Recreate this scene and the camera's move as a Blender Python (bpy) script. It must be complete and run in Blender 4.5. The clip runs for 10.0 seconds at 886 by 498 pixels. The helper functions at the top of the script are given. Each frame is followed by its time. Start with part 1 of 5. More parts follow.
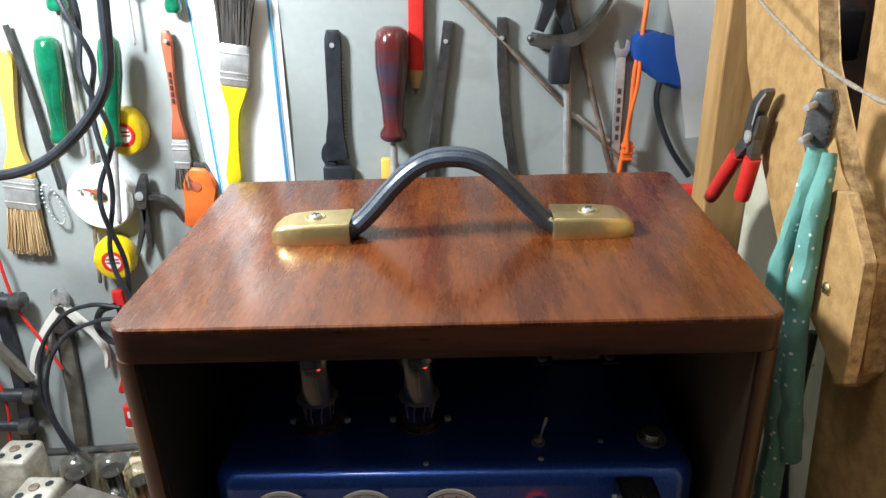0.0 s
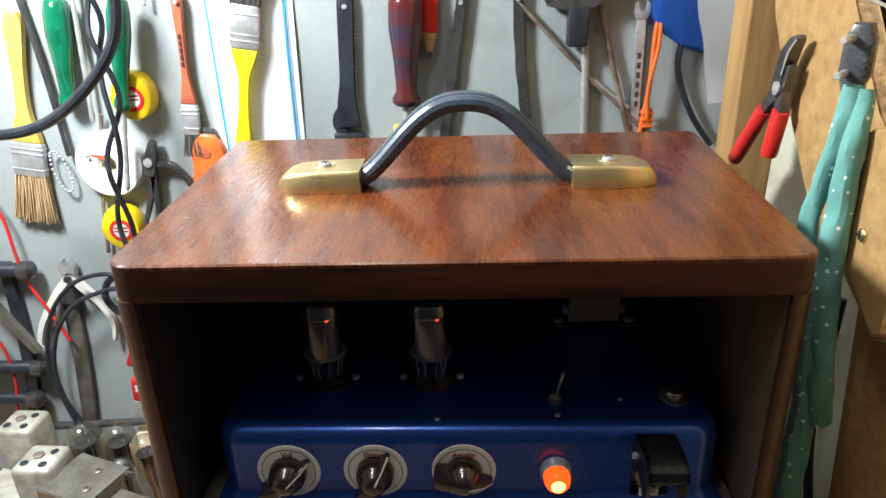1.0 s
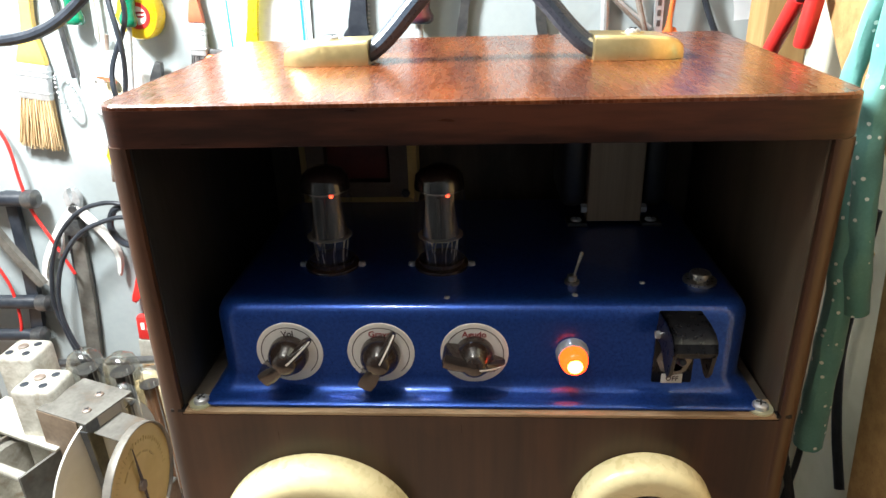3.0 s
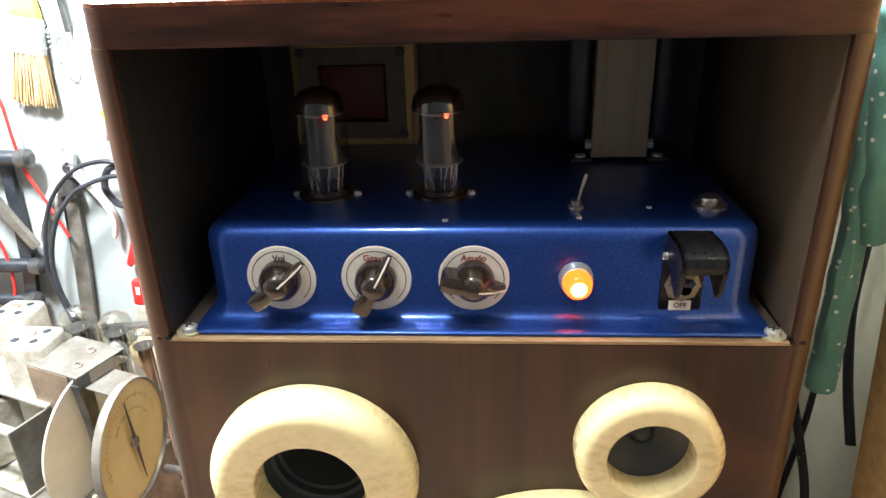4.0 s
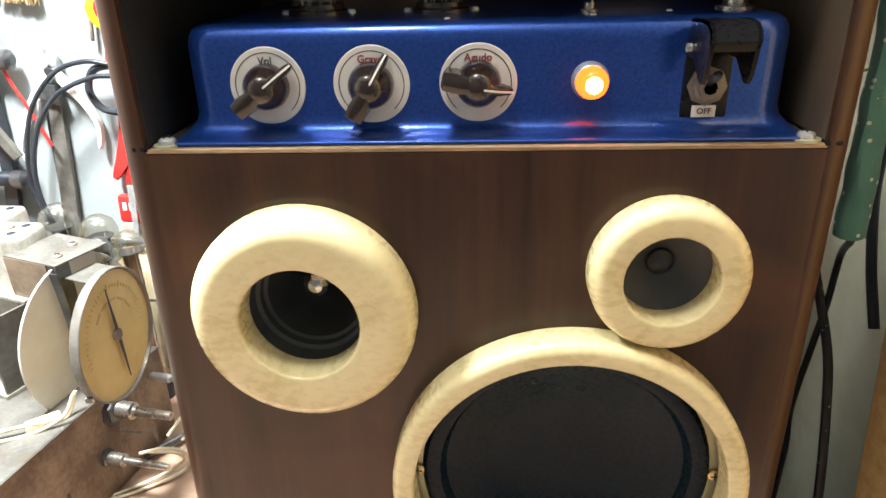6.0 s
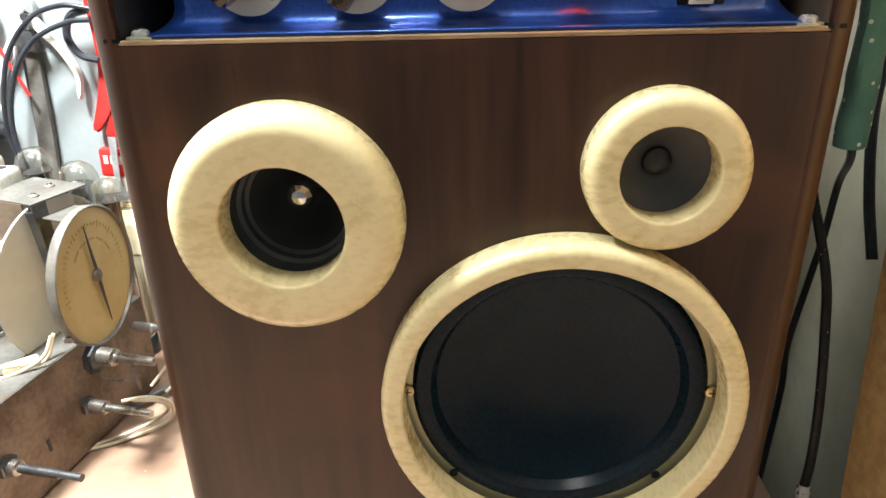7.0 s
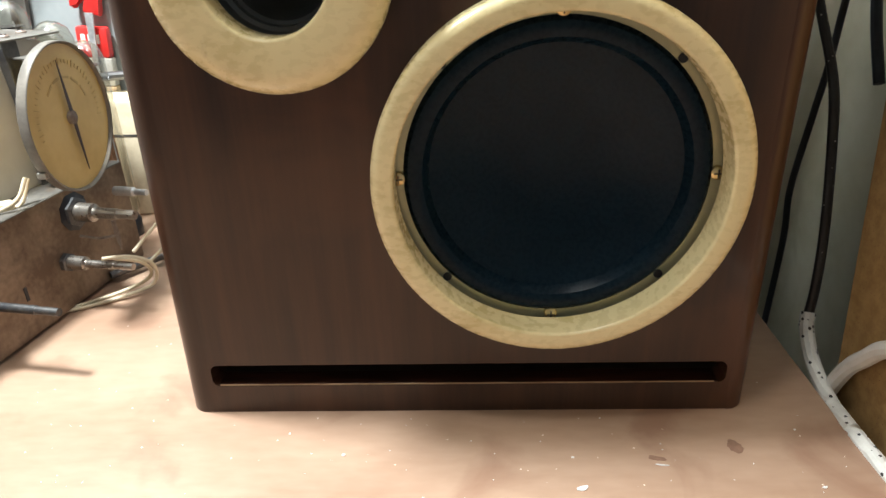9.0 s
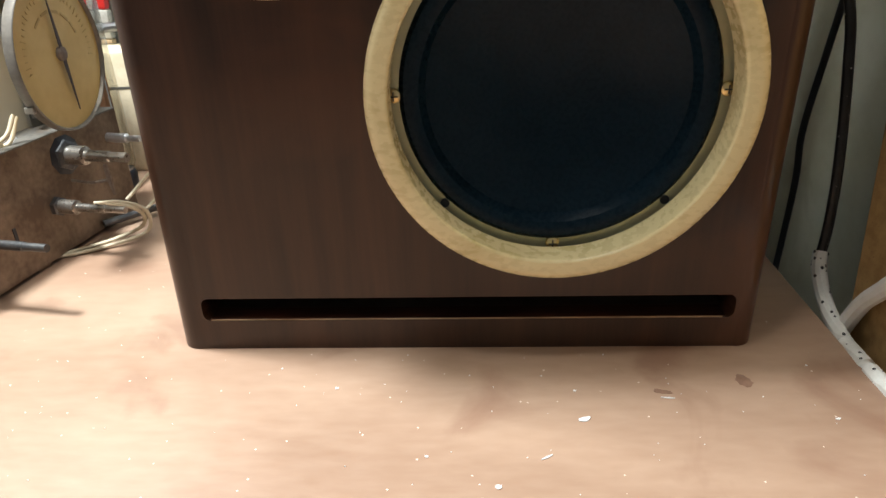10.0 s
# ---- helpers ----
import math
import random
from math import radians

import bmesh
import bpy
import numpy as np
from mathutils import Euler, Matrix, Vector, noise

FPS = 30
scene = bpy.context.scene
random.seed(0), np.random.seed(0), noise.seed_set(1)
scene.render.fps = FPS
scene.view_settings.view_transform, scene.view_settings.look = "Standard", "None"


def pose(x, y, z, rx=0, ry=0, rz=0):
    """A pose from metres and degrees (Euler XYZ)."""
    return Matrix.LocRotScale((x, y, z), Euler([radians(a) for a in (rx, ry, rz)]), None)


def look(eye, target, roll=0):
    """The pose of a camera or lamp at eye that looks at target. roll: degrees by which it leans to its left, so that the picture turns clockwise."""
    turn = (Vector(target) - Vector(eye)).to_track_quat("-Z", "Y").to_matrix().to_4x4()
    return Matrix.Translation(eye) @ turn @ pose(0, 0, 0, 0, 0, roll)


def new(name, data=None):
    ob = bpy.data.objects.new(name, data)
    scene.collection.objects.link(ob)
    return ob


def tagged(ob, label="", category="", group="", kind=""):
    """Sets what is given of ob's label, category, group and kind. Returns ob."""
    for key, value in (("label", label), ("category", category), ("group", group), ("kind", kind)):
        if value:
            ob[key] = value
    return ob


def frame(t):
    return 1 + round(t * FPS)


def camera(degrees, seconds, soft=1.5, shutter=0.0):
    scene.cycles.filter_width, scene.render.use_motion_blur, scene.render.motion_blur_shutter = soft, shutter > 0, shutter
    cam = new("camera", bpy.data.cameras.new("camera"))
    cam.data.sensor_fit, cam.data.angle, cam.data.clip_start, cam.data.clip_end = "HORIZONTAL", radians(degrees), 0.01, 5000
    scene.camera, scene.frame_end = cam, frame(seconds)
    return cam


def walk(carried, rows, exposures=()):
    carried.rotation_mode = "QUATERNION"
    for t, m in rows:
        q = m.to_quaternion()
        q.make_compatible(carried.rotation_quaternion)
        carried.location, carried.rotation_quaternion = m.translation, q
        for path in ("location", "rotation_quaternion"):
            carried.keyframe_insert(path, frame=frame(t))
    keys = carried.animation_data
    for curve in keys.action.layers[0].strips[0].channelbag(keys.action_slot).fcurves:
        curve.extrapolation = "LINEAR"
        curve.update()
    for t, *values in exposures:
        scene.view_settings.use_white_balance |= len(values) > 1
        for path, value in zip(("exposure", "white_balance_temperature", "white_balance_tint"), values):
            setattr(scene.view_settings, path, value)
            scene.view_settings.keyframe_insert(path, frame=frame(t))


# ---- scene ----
cam = camera(66.7, 10.0)
PATH = [
    (0, (0.011, -0.308, 0.738), (-0.033, 1.524, -0.063), -1.9),
    (0.5, (0.009, -0.308, 0.719), (-0.058, 1.524, -0.081), -1.9),
    (1, (0.009, -0.305, 0.7), (-0.071, 1.526, -0.1), -1.9),
    (1.5, (0.011, -0.306, 0.684), (-0.08, 1.524, -0.119), -1.8),
    (2, (0.01, -0.307, 0.664), (-0.091, 1.524, -0.134), -1.8),
    (2.5, (0.008, -0.311, 0.643), (-0.103, 1.516, -0.161), -1.8),
    (4, (0.01, -0.316, 0.573), (-0.118, 1.51, -0.233), -1.7),
    (4.5, (0.01, -0.319, 0.55), (-0.105, 1.508, -0.254), -1.6),
    (5, (0.005, -0.319, 0.526), (-0.117, 1.506, -0.281), -1.7),
    (5.5, (0.006, -0.323, 0.496), (-0.121, 1.501, -0.314), -1.6),
    (7, (0.006, -0.334, 0.416), (-0.089, 1.484, -0.412), -1.6),
    (7.5, (0.005, -0.34, 0.391), (-0.079, 1.472, -0.452), -1.8),
    (8, (0.003, -0.35, 0.362), (-0.076, 1.458, -0.489), -1.9),
    (8.5, (0.003, -0.358, 0.326), (-0.067, 1.441, -0.546), -1.9),
    (9, (0.004, -0.365, 0.3), (-0.069, 1.433, -0.573), -1.9),
    (9.5, (0.006, -0.365, 0.272), (-0.072, 1.425, -0.617), -2.0),
    (10, (0.008, -0.368, 0.257), (-0.083, 1.419, -0.637), -2.0),
]
walk(cam, [(t, look(eye, target, roll)) for t, eye, target, roll in PATH],
     [(0, 0.12), (1.0, 0.26), (2.0, 0.58), (2.7, 1.12), (3.8, 1.9), (4.5, 2.2), (5.5, 2.1), (7.0, 1.85), (8.5, 1.65), (10.0, 1.3)])

# ---- world and light ----
world = bpy.data.worlds.new("room_dark")
scene.world = world
world.use_nodes = True
world.node_tree.nodes["Background"].inputs[0].default_value = (0.75, 0.8, 0.8, 1)
world.node_tree.nodes["Background"].inputs[1].default_value = 0.012


def bulb(name, place, watts, radius, colour):
    data = bpy.data.lights.new(name, "POINT")
    data.energy, data.shadow_soft_size, data.color = watts, radius, colour
    ob = new(name, data)
    ob.location = place
    return ob


bulb("work_lamp_light", (-0.23, -0.25, 1.50), 8.4, 0.08, (1.0, 0.985, 0.93))
bulb("wall_lamp_light", (-0.47, 0.06, 0.97), 43.0, 0.07, (0.93, 0.98, 1.0))

# ---- materials ----


def shade(name, a, b=None, scale=40.0, rough=0.5, metal=0.0, bump=0.15, stretch=(1, 1, 1), fine=6.0, spread=(0.35, 0.65),
          coat=0.0, stain=None, spots=None, spot_scale=120.0, spot_amount=0.12, per_piece=0.0, sheen=0.0, spec=0.5, detail=5.0):
    """A surface with two scales of colour noise, grain and a fine relief, in metres."""
    m = bpy.data.materials.new(name)
    m.use_nodes = True
    t, n, l = m.node_tree, m.node_tree.nodes, m.node_tree.links
    bsdf = n["Principled BSDF"]
    b = b or tuple(c * 0.75 for c in a)
    coord = n.new("ShaderNodeTexCoord")
    mapping = n.new("ShaderNodeMapping")
    mapping.inputs["Scale"].default_value = stretch
    l.new(coord.outputs["Object"], mapping.inputs["Vector"])
    big = n.new("ShaderNodeTexNoise")
    big.inputs["Scale"].default_value, big.inputs["Detail"].default_value = scale, detail
    small = n.new("ShaderNodeTexNoise")
    small.inputs["Scale"].default_value, small.inputs["Detail"].default_value = scale * fine, detail * 0.8
    for x in (big, small):
        l.new(mapping.outputs[0], x.inputs["Vector"])
    add = n.new("ShaderNodeMath")
    add.operation = "MULTIPLY_ADD"
    add.inputs[1].default_value = 0.35
    l.new(small.outputs["Fac"], add.inputs[0])
    l.new(big.outputs["Fac"], add.inputs[2])
    sub = n.new("ShaderNodeMath")
    sub.operation = "SUBTRACT"
    sub.inputs[1].default_value = 0.175
    l.new(add.outputs[0], sub.inputs[0])
    ramp = n.new("ShaderNodeValToRGB")
    ramp.color_ramp.elements[0].position, ramp.color_ramp.elements[1].position = spread
    ramp.color_ramp.elements[0].color, ramp.color_ramp.elements[1].color = (*a, 1), (*b, 1)
    l.new(sub.outputs[0], ramp.inputs[0])
    colour = ramp.outputs[0]
    if stain:
        dark, size, low = stain
        sn = n.new("ShaderNodeTexNoise")
        sn.inputs["Scale"].default_value, sn.inputs["Detail"].default_value, sn.inputs["Distortion"].default_value = size, 6, 0.6
        l.new(coord.outputs["Object"], sn.inputs["Vector"])
        sr = n.new("ShaderNodeMapRange")
        sr.inputs["From Min"].default_value, sr.inputs["From Max"].default_value, sr.inputs["To Max"].default_value = low, low + 0.14, 0.65
        l.new(sn.outputs["Fac"], sr.inputs["Value"])
        sm = n.new("ShaderNodeMixRGB")
        l.new(sr.outputs[0], sm.inputs[0])
        l.new(colour, sm.inputs[1])
        sm.inputs[2].default_value = (*dark, 1)
        colour = sm.outputs[0]
    if spots:
        vor = n.new("ShaderNodeTexVoronoi")
        vor.inputs["Scale"].default_value = spot_scale
        l.new(coord.outputs["Object"], vor.inputs["Vector"])
        cut = n.new("ShaderNodeMath")
        cut.operation = "LESS_THAN"
        cut.inputs[1].default_value = spot_amount
        l.new(vor.outputs["Distance"], cut.inputs[0])
        mix = n.new("ShaderNodeMixRGB")
        l.new(cut.outputs[0], mix.inputs[0])
        l.new(colour, mix.inputs[1])
        mix.inputs[2].default_value = (*spots, 1)
        colour = mix.outputs[0]
    l.new(colour, bsdf.inputs["Base Color"])
    rr = n.new("ShaderNodeMapRange")
    rr.inputs["To Min"].default_value, rr.inputs["To Max"].default_value = max(0.02, rough - 0.12), min(1, rough + 0.12)
    l.new(small.outputs["Fac"], rr.inputs["Value"])
    l.new(rr.outputs[0], bsdf.inputs["Roughness"])
    bsdf.inputs["Metallic"].default_value = metal
    bsdf.inputs["Specular IOR Level"].default_value = spec
    bsdf.inputs["Coat Weight"].default_value = coat
    bsdf.inputs["Coat Roughness"].default_value = 0.12
    bsdf.inputs["Sheen Weight"].default_value = sheen
    if bump:
        bp = n.new("ShaderNodeBump")
        bp.inputs["Strength"].default_value, bp.inputs["Distance"].default_value = bump, 0.001
        l.new(sub.outputs[0], bp.inputs["Height"])
        l.new(bp.outputs[0], bsdf.inputs["Normal"])
    return m


def clear(name, tint=(1, 1, 1), gloss=0.05, blur=0.03):
    """Thin clear glass: light passes, with a mirror gloss that grows at the rim."""
    m = bpy.data.materials.new(name)
    m.use_nodes = True
    n, l = m.node_tree.nodes, m.node_tree.links
    n.remove(n["Principled BSDF"])
    tr, gl, mx, lw = (n.new("ShaderNode" + k) for k in ("BsdfTransparent", "BsdfGlossy", "MixShader", "LayerWeight"))
    tr.inputs[0].default_value = (*tint, 1)
    gl.inputs["Roughness"].default_value = blur
    lw.inputs[0].default_value = 0.25
    l.new(lw.outputs["Facing"], mx.inputs[0])
    mul = n.new("ShaderNodeMath")
    mul.operation = "MULTIPLY_ADD"
    mul.inputs[1].default_value, mul.inputs[2].default_value = 0.5, gloss
    l.new(lw.outputs["Facing"], mul.inputs[0])
    l.new(mul.outputs[0], mx.inputs[0])
    l.new(tr.outputs[0], mx.inputs[1])
    l.new(gl.outputs[0], mx.inputs[2])
    l.new(mx.outputs[0], n["Material Output"].inputs[0])
    return m


def glowing(name, colour, strength):
    m = shade(name, colour, colour, rough=0.25, bump=0)
    b = m.node_tree.nodes["Principled BSDF"]
    b.inputs["Emission Color"].default_value = (*colour, 1)
    b.inputs["Emission Strength"].default_value = strength
    return m


M_TOP = shade("varnished_red_brown_wood", (0.068, 0.0165, 0.0050), (0.145, 0.040, 0.0105), 26, 0.27, bump=0.35, stretch=(2.4, 0.4, 1), fine=7, coat=0.22, spec=0.38, stain=((0.21, 0.068, 0.012), 9, 0.60))
M_BAR = shade("stained_edge_wood", (0.018, 0.0062, 0.004), (0.072, 0.023, 0.012), 30, 0.33, bump=0.2, stretch=(0.25, 2, 2), fine=6, coat=0.05, spec=0.3)
M_BAFFLE = shade("dark_stained_veneer", (0.0155, 0.0074, 0.0047), (0.062, 0.0268, 0.0142), 20, 0.34, bump=0.06, stretch=(2.4, 2.4, 0.14), fine=7, coat=0.14, spec=0.42, detail=4, spread=(0.20, 0.80), stain=((0.085, 0.034, 0.016), 9, 0.55))
M_INSIDE = shade("unpolished_dark_wood", (0.055, 0.044, 0.033), (0.105, 0.083, 0.060), 30, 0.6, stretch=(2, 2, 0.4))
M_RAW = shade("bare_plywood_edge", (0.42, 0.30, 0.18), (0.24, 0.15, 0.08), 60, 0.7, stretch=(0.4, 3, 3))
M_RING = shade("pale_lacquered_wood", (0.56, 0.46, 0.21), (0.74, 0.64, 0.36), 17, 0.28, bump=0.15, stretch=(1, 1.7, 1), fine=9, coat=0.4, spread=(0.22, 0.5), stain=((0.36, 0.26, 0.10), 45, 0.68))
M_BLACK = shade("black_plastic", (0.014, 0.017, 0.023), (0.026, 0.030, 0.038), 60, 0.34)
M_THROAT = shade("slate_black_horn_plastic", (0.045, 0.052, 0.055), (0.060, 0.067, 0.070), 60, 0.42, bump=0.04)
M_CONE = shade("dark_speaker_cone", (0.0035, 0.0115, 0.0200), (0.0048, 0.0145, 0.0250), 60, 0.28, bump=0.02, spec=0.14)
M_BASKET = shade("yellowish_plated_steel", (0.60, 0.58, 0.38), (0.50, 0.50, 0.34), 20, 0.34, metal=0.45, bump=0.02)
M_BRASS = shade("worn_brass", (0.80, 0.63, 0.32), (0.66, 0.50, 0.23), 50, 0.33, metal=0.95, bump=0.12)
M_STEEL = shade("dull_steel", (0.62, 0.63, 0.64), (0.44, 0.45, 0.46), 80, 0.36, metal=0.60)
M_DARKSTEEL = shade("dark_tool_steel", (0.080, 0.083, 0.088), (0.15, 0.148, 0.145), 60, 0.37, metal=0.75)
M_RUST = shade("rusty_steel", (0.15, 0.105, 0.080), (0.30, 0.255, 0.22), 70, 0.6, metal=0.5, bump=0.4)
M_ALU = shade("tarnished_aluminium", (0.56, 0.54, 0.48), (0.36, 0.335, 0.28), 55, 0.46, metal=0.45, bump=0.25, stain=((0.22, 0.16, 0.10), 60, 0.58))
M_CHASSIS = shade("blue_metallic_paint", (0.010, 0.050, 0.27), (0.018, 0.078, 0.37), 500, 0.32, metal=0.7, bump=0.03, fine=3, coat=0.6)
M_STRAP = shade("dark_blue_grey_vinyl", (0.038, 0.052, 0.074), (0.052, 0.070, 0.096), 80, 0.30, bump=0.06)
M_WHITE = shade("white_enamel", (0.78, 0.76, 0.72), (0.70, 0.68, 0.64), 60, 0.4, bump=0.03)
M_BAKELITE = shade("brown_bakelite", (0.020, 0.013, 0.010), (0.032, 0.020, 0.015), 60, 0.22, bump=0.03, coat=0.4)
M_PRINT_RED = shade("dark_red_print", (0.30, 0.02, 0.02), (0.24, 0.015, 0.02), 300, 0.5, bump=0)
M_PRINT = shade("dark_print", (0.05, 0.03, 0.03), (0.04, 0.02, 0.02), 300, 0.5, bump=0)
M_WALL = shade("grey_painted_board", (0.27, 0.305, 0.31), (0.33, 0.36, 0.36), 6, 0.5, bump=0.08, fine=25, spread=(0.3, 0.7), stain=((0.19, 0.20, 0.19), 9, 0.60))
M_SIDE = shade("olive_cream_board", (0.58, 0.56, 0.41), (0.70, 0.68, 0.54), 9, 0.6, bump=0.1, stain=((0.36, 0.32, 0.19), 8, 0.55))
M_ROOM = shade("dull_room_paint", (0.30, 0.295, 0.28), (0.37, 0.36, 0.34), 3, 0.8)
# For walls out of view: dark to hold down bounced light and reflections.
M_LOWBOUNCE = shade("low_bounce_dark", (0.070, 0.075, 0.080), (0.10, 0.105, 0.11), 3, 0.8)
M_RIM = shade("dull_grey_zinc", (0.24, 0.22, 0.19), (0.17, 0.155, 0.135), 60, 0.45, metal=0.5)
M_JET = shade("jet_black_plastic", (0.004, 0.004, 0.005), (0.007, 0.007, 0.008), 60, 0.30, spec=0.28, bump=0.03)
M_SHAFT = shade("turned_steel", (0.50, 0.47, 0.42), (0.36, 0.33, 0.29), 90, 0.30, metal=0.9, bump=0.02)
M_FLOOR = shade("dark_concrete", (0.16, 0.15, 0.14), (0.22, 0.21, 0.19), 6, 0.8)
M_BENCH = shade("pinkish_hardboard", (0.285, 0.175, 0.116), (0.43, 0.298, 0.212), 7, 0.38, bump=0.14, stretch=(0.5, 1.6, 1), fine=14, spread=(0.25, 0.8), stain=((0.225, 0.120, 0.078), 12, 0.56), spots=(0.75, 0.66, 0.56), spot_scale=85, spot_amount=0.05)
M_PINE = shade("yellow_pine", (0.29, 0.160, 0.056), (0.41, 0.250, 0.100), 22, 0.6, stretch=(2.5, 2.5, 0.3), bump=0.25)
M_CHIP = shade("chipboard", (0.29, 0.165, 0.058), (0.40, 0.245, 0.095), 90, 0.75, stretch=(1, 1, 1), bump=0.2, spots=(0.22, 0.12, 0.05), spot_scale=330, spot_amount=0.13)
M_CHIPEDGE = shade("broken_chipboard_edge", (0.30, 0.18, 0.08), (0.58, 0.40, 0.20), 160, 0.85, bump=0.9)
M_TEAL = shade("teal_dotted_cloth", (0.085, 0.255, 0.225), (0.13, 0.33, 0.295), 30, 0.9, bump=0.4, fine=20, spots=(0.72, 0.80, 0.76), spot_scale=135, spot_amount=0.17, sheen=0.2)
M_YELLOW = shade("yellow_plastic", (0.80, 0.58, 0.015), (0.70, 0.50, 0.012), 40, 0.3, bump=0.04)
M_BRIGHT = shade("bright_yellow_lacquer", (0.85, 0.70, 0.02), (0.78, 0.62, 0.015), 30, 0.3, bump=0.04)
M_CREAMY = shade("cream_yellow_plastic", (0.74, 0.48, 0.10), (0.66, 0.42, 0.08), 40, 0.35, bump=0.04)
M_GREEN = shade("clear_green_plastic", (0.002, 0.085, 0.042), (0.005, 0.15, 0.078), 40, 0.14, bump=0.02, coat=0.5)
M_ORANGE = shade("orange_plastic", (0.72, 0.15, 0.03), (0.64, 0.12, 0.025), 40, 0.35)
M_BRICK = shade("red_brown_lacquer", (0.44, 0.115, 0.055), (0.36, 0.09, 0.045), 50, 0.4)
M_RED = shade("red_plastic", (0.62, 0.03, 0.025), (0.52, 0.022, 0.02), 40, 0.35)
M_DARKRED = shade("dark_red_resin", (0.085, 0.014, 0.014), (0.016, 0.030, 0.055), 9, 0.2, bump=0.03, coat=0.5, stretch=(0.3, 0.3, 1.4), spread=(0.42, 0.58))
M_BLUE = shade("blue_plastic", (0.006, 0.055, 0.27), (0.005, 0.045, 0.22), 40, 0.4)
M_PAPER = shade("white_paper", (0.80, 0.81, 0.82), (0.74, 0.75, 0.76), 20, 0.7, bump=0.2)
M_BAG = shade("white_plastic_sheet", (0.82, 0.84, 0.85), (0.76, 0.79, 0.81), 14, 0.3, bump=0.3)
M_BLUELINE = shade("blue_print", (0.03, 0.30, 0.62), (0.03, 0.25, 0.55), 90, 0.4, bump=0)
M_BRISTLE = shade("straw_bristle", (0.62, 0.46, 0.26), (0.30, 0.19, 0.09), 300, 0.7, stretch=(1, 1, 0.04), bump=0.6)
M_BLACKBRISTLE = shade("dark_bristle", (0.035, 0.033, 0.032), (0.13, 0.12, 0.115), 300, 0.6, stretch=(1, 1, 0.04), bump=0.6)
M_STRING = shade("grey_twine", (0.29, 0.25, 0.19), (0.19, 0.165, 0.13), 400, 0.9, bump=0.8)
M_DIAL = shade("yellowed_dial_face", (0.60, 0.41, 0.13), (0.70, 0.51, 0.19), 18, 0.4, bump=0.05)
M_CARD = shade("pale_grey_drum", (0.56, 0.54, 0.50), (0.48, 0.46, 0.42), 14, 0.5)
M_RADIO = shade("rusted_brown_panel", (0.13, 0.085, 0.055), (0.27, 0.20, 0.14), 26, 0.5, metal=0.3, bump=0.3, fine=8)
M_GREY = shade("grey_sheet_metal", (0.17, 0.16, 0.14), (0.105, 0.098, 0.086), 40, 0.5, metal=0.4, bump=0.2, stain=((0.12, 0.085, 0.055), 40, 0.57))
M_WIRE = shade("cream_wire", (0.66, 0.58, 0.42), (0.56, 0.48, 0.33), 90, 0.5)
M_WHITECABLE = shade("paint_splashed_cable", (0.72, 0.72, 0.68), (0.62, 0.62, 0.58), 90, 0.45, spots=(0.03, 0.03, 0.03), spot_scale=190, spot_amount=0.24)
M_SPLASH = shade("black_cable_with_paint", (0.016, 0.016, 0.016), (0.03, 0.03, 0.03), 60, 0.45, spots=(0.5, 0.5, 0.46), spot_scale=170, spot_amount=0.11)
M_CORE = shade("dark_red_winding", (0.10, 0.018, 0.014), (0.07, 0.012, 0.010), 60, 0.5)
M_GOLD = shade("gold_painted_lamination", (0.66, 0.50, 0.22), (0.55, 0.41, 0.17), 50, 0.4, metal=0.1)
M_FRAME = shade("grey_brown_lamination", (0.12, 0.095, 0.08), (0.09, 0.07, 0.06), 60, 0.5, metal=0.3)
M_TAN = shade("tan_lamination_stack", (0.36, 0.28, 0.19), (0.29, 0.22, 0.15), 200, 0.5, metal=0.2, stretch=(1, 1, 0.02))
M_PLATE = shade("grey_tube_plate", (0.034, 0.035, 0.038), (0.055, 0.056, 0.060), 60, 0.45, metal=0.3)
M_MICA = shade("pale_mica", (0.30, 0.29, 0.27), (0.22, 0.21, 0.20), 90, 0.4)
M_GETTER = shade("dark_getter_mirror", (0.03, 0.03, 0.032), (0.05, 0.048, 0.045), 60, 0.15, metal=0.7, bump=0)
M_GLASS = clear("tube_glass")
M_OLDGLASS = clear("dusty_tube_glass", (0.86, 0.84, 0.78), 0.12, 0.12)
M_COPPER = shade("copper_brown_electrode", (0.42, 0.22, 0.12), (0.3, 0.16, 0.09), 60, 0.4, metal=0.7)
M_AMBER = glowing("lit_amber_lens", (1.0, 0.048, 0.004), 2.6)
M_HOT = glowing("lamp_glow_through_lens", (1.0, 0.30, 0.05), 9.0)
M_HEATER = glowing("red_hot_heater", (1.0, 0.06, 0.02), 2.5)
M_CRYSTAL = shade("faceted_chrome", (0.85, 0.84, 0.80), (0.7, 0.7, 0.68), 200, 0.12, metal=1.0)

# ---- builders ----


def part(name, bm, material, parent=None, label="", smooth=True, angle=35):
    me = bpy.data.meshes.new(name)
    bmesh.ops.recalc_face_normals(bm, faces=bm.faces)
    for f in bm.faces:
        f.smooth = smooth
    if smooth:
        for e in bm.edges:
            if len(e.link_faces) == 2 and e.calc_face_angle(0) > radians(angle):
                e.smooth = False
    bm.to_mesh(me)
    bm.free()
    me.materials.append(material)
    ob = new(name, me)
    ob.parent = parent
    if label:
        ob["label"] = label
    return ob


def thing(name, label, category, m=Matrix(), group="", kind=""):
    ob = new(name)
    ob.empty_display_size = 0.02
    ob.matrix_world = m
    return tagged(ob, label, category, group, kind)


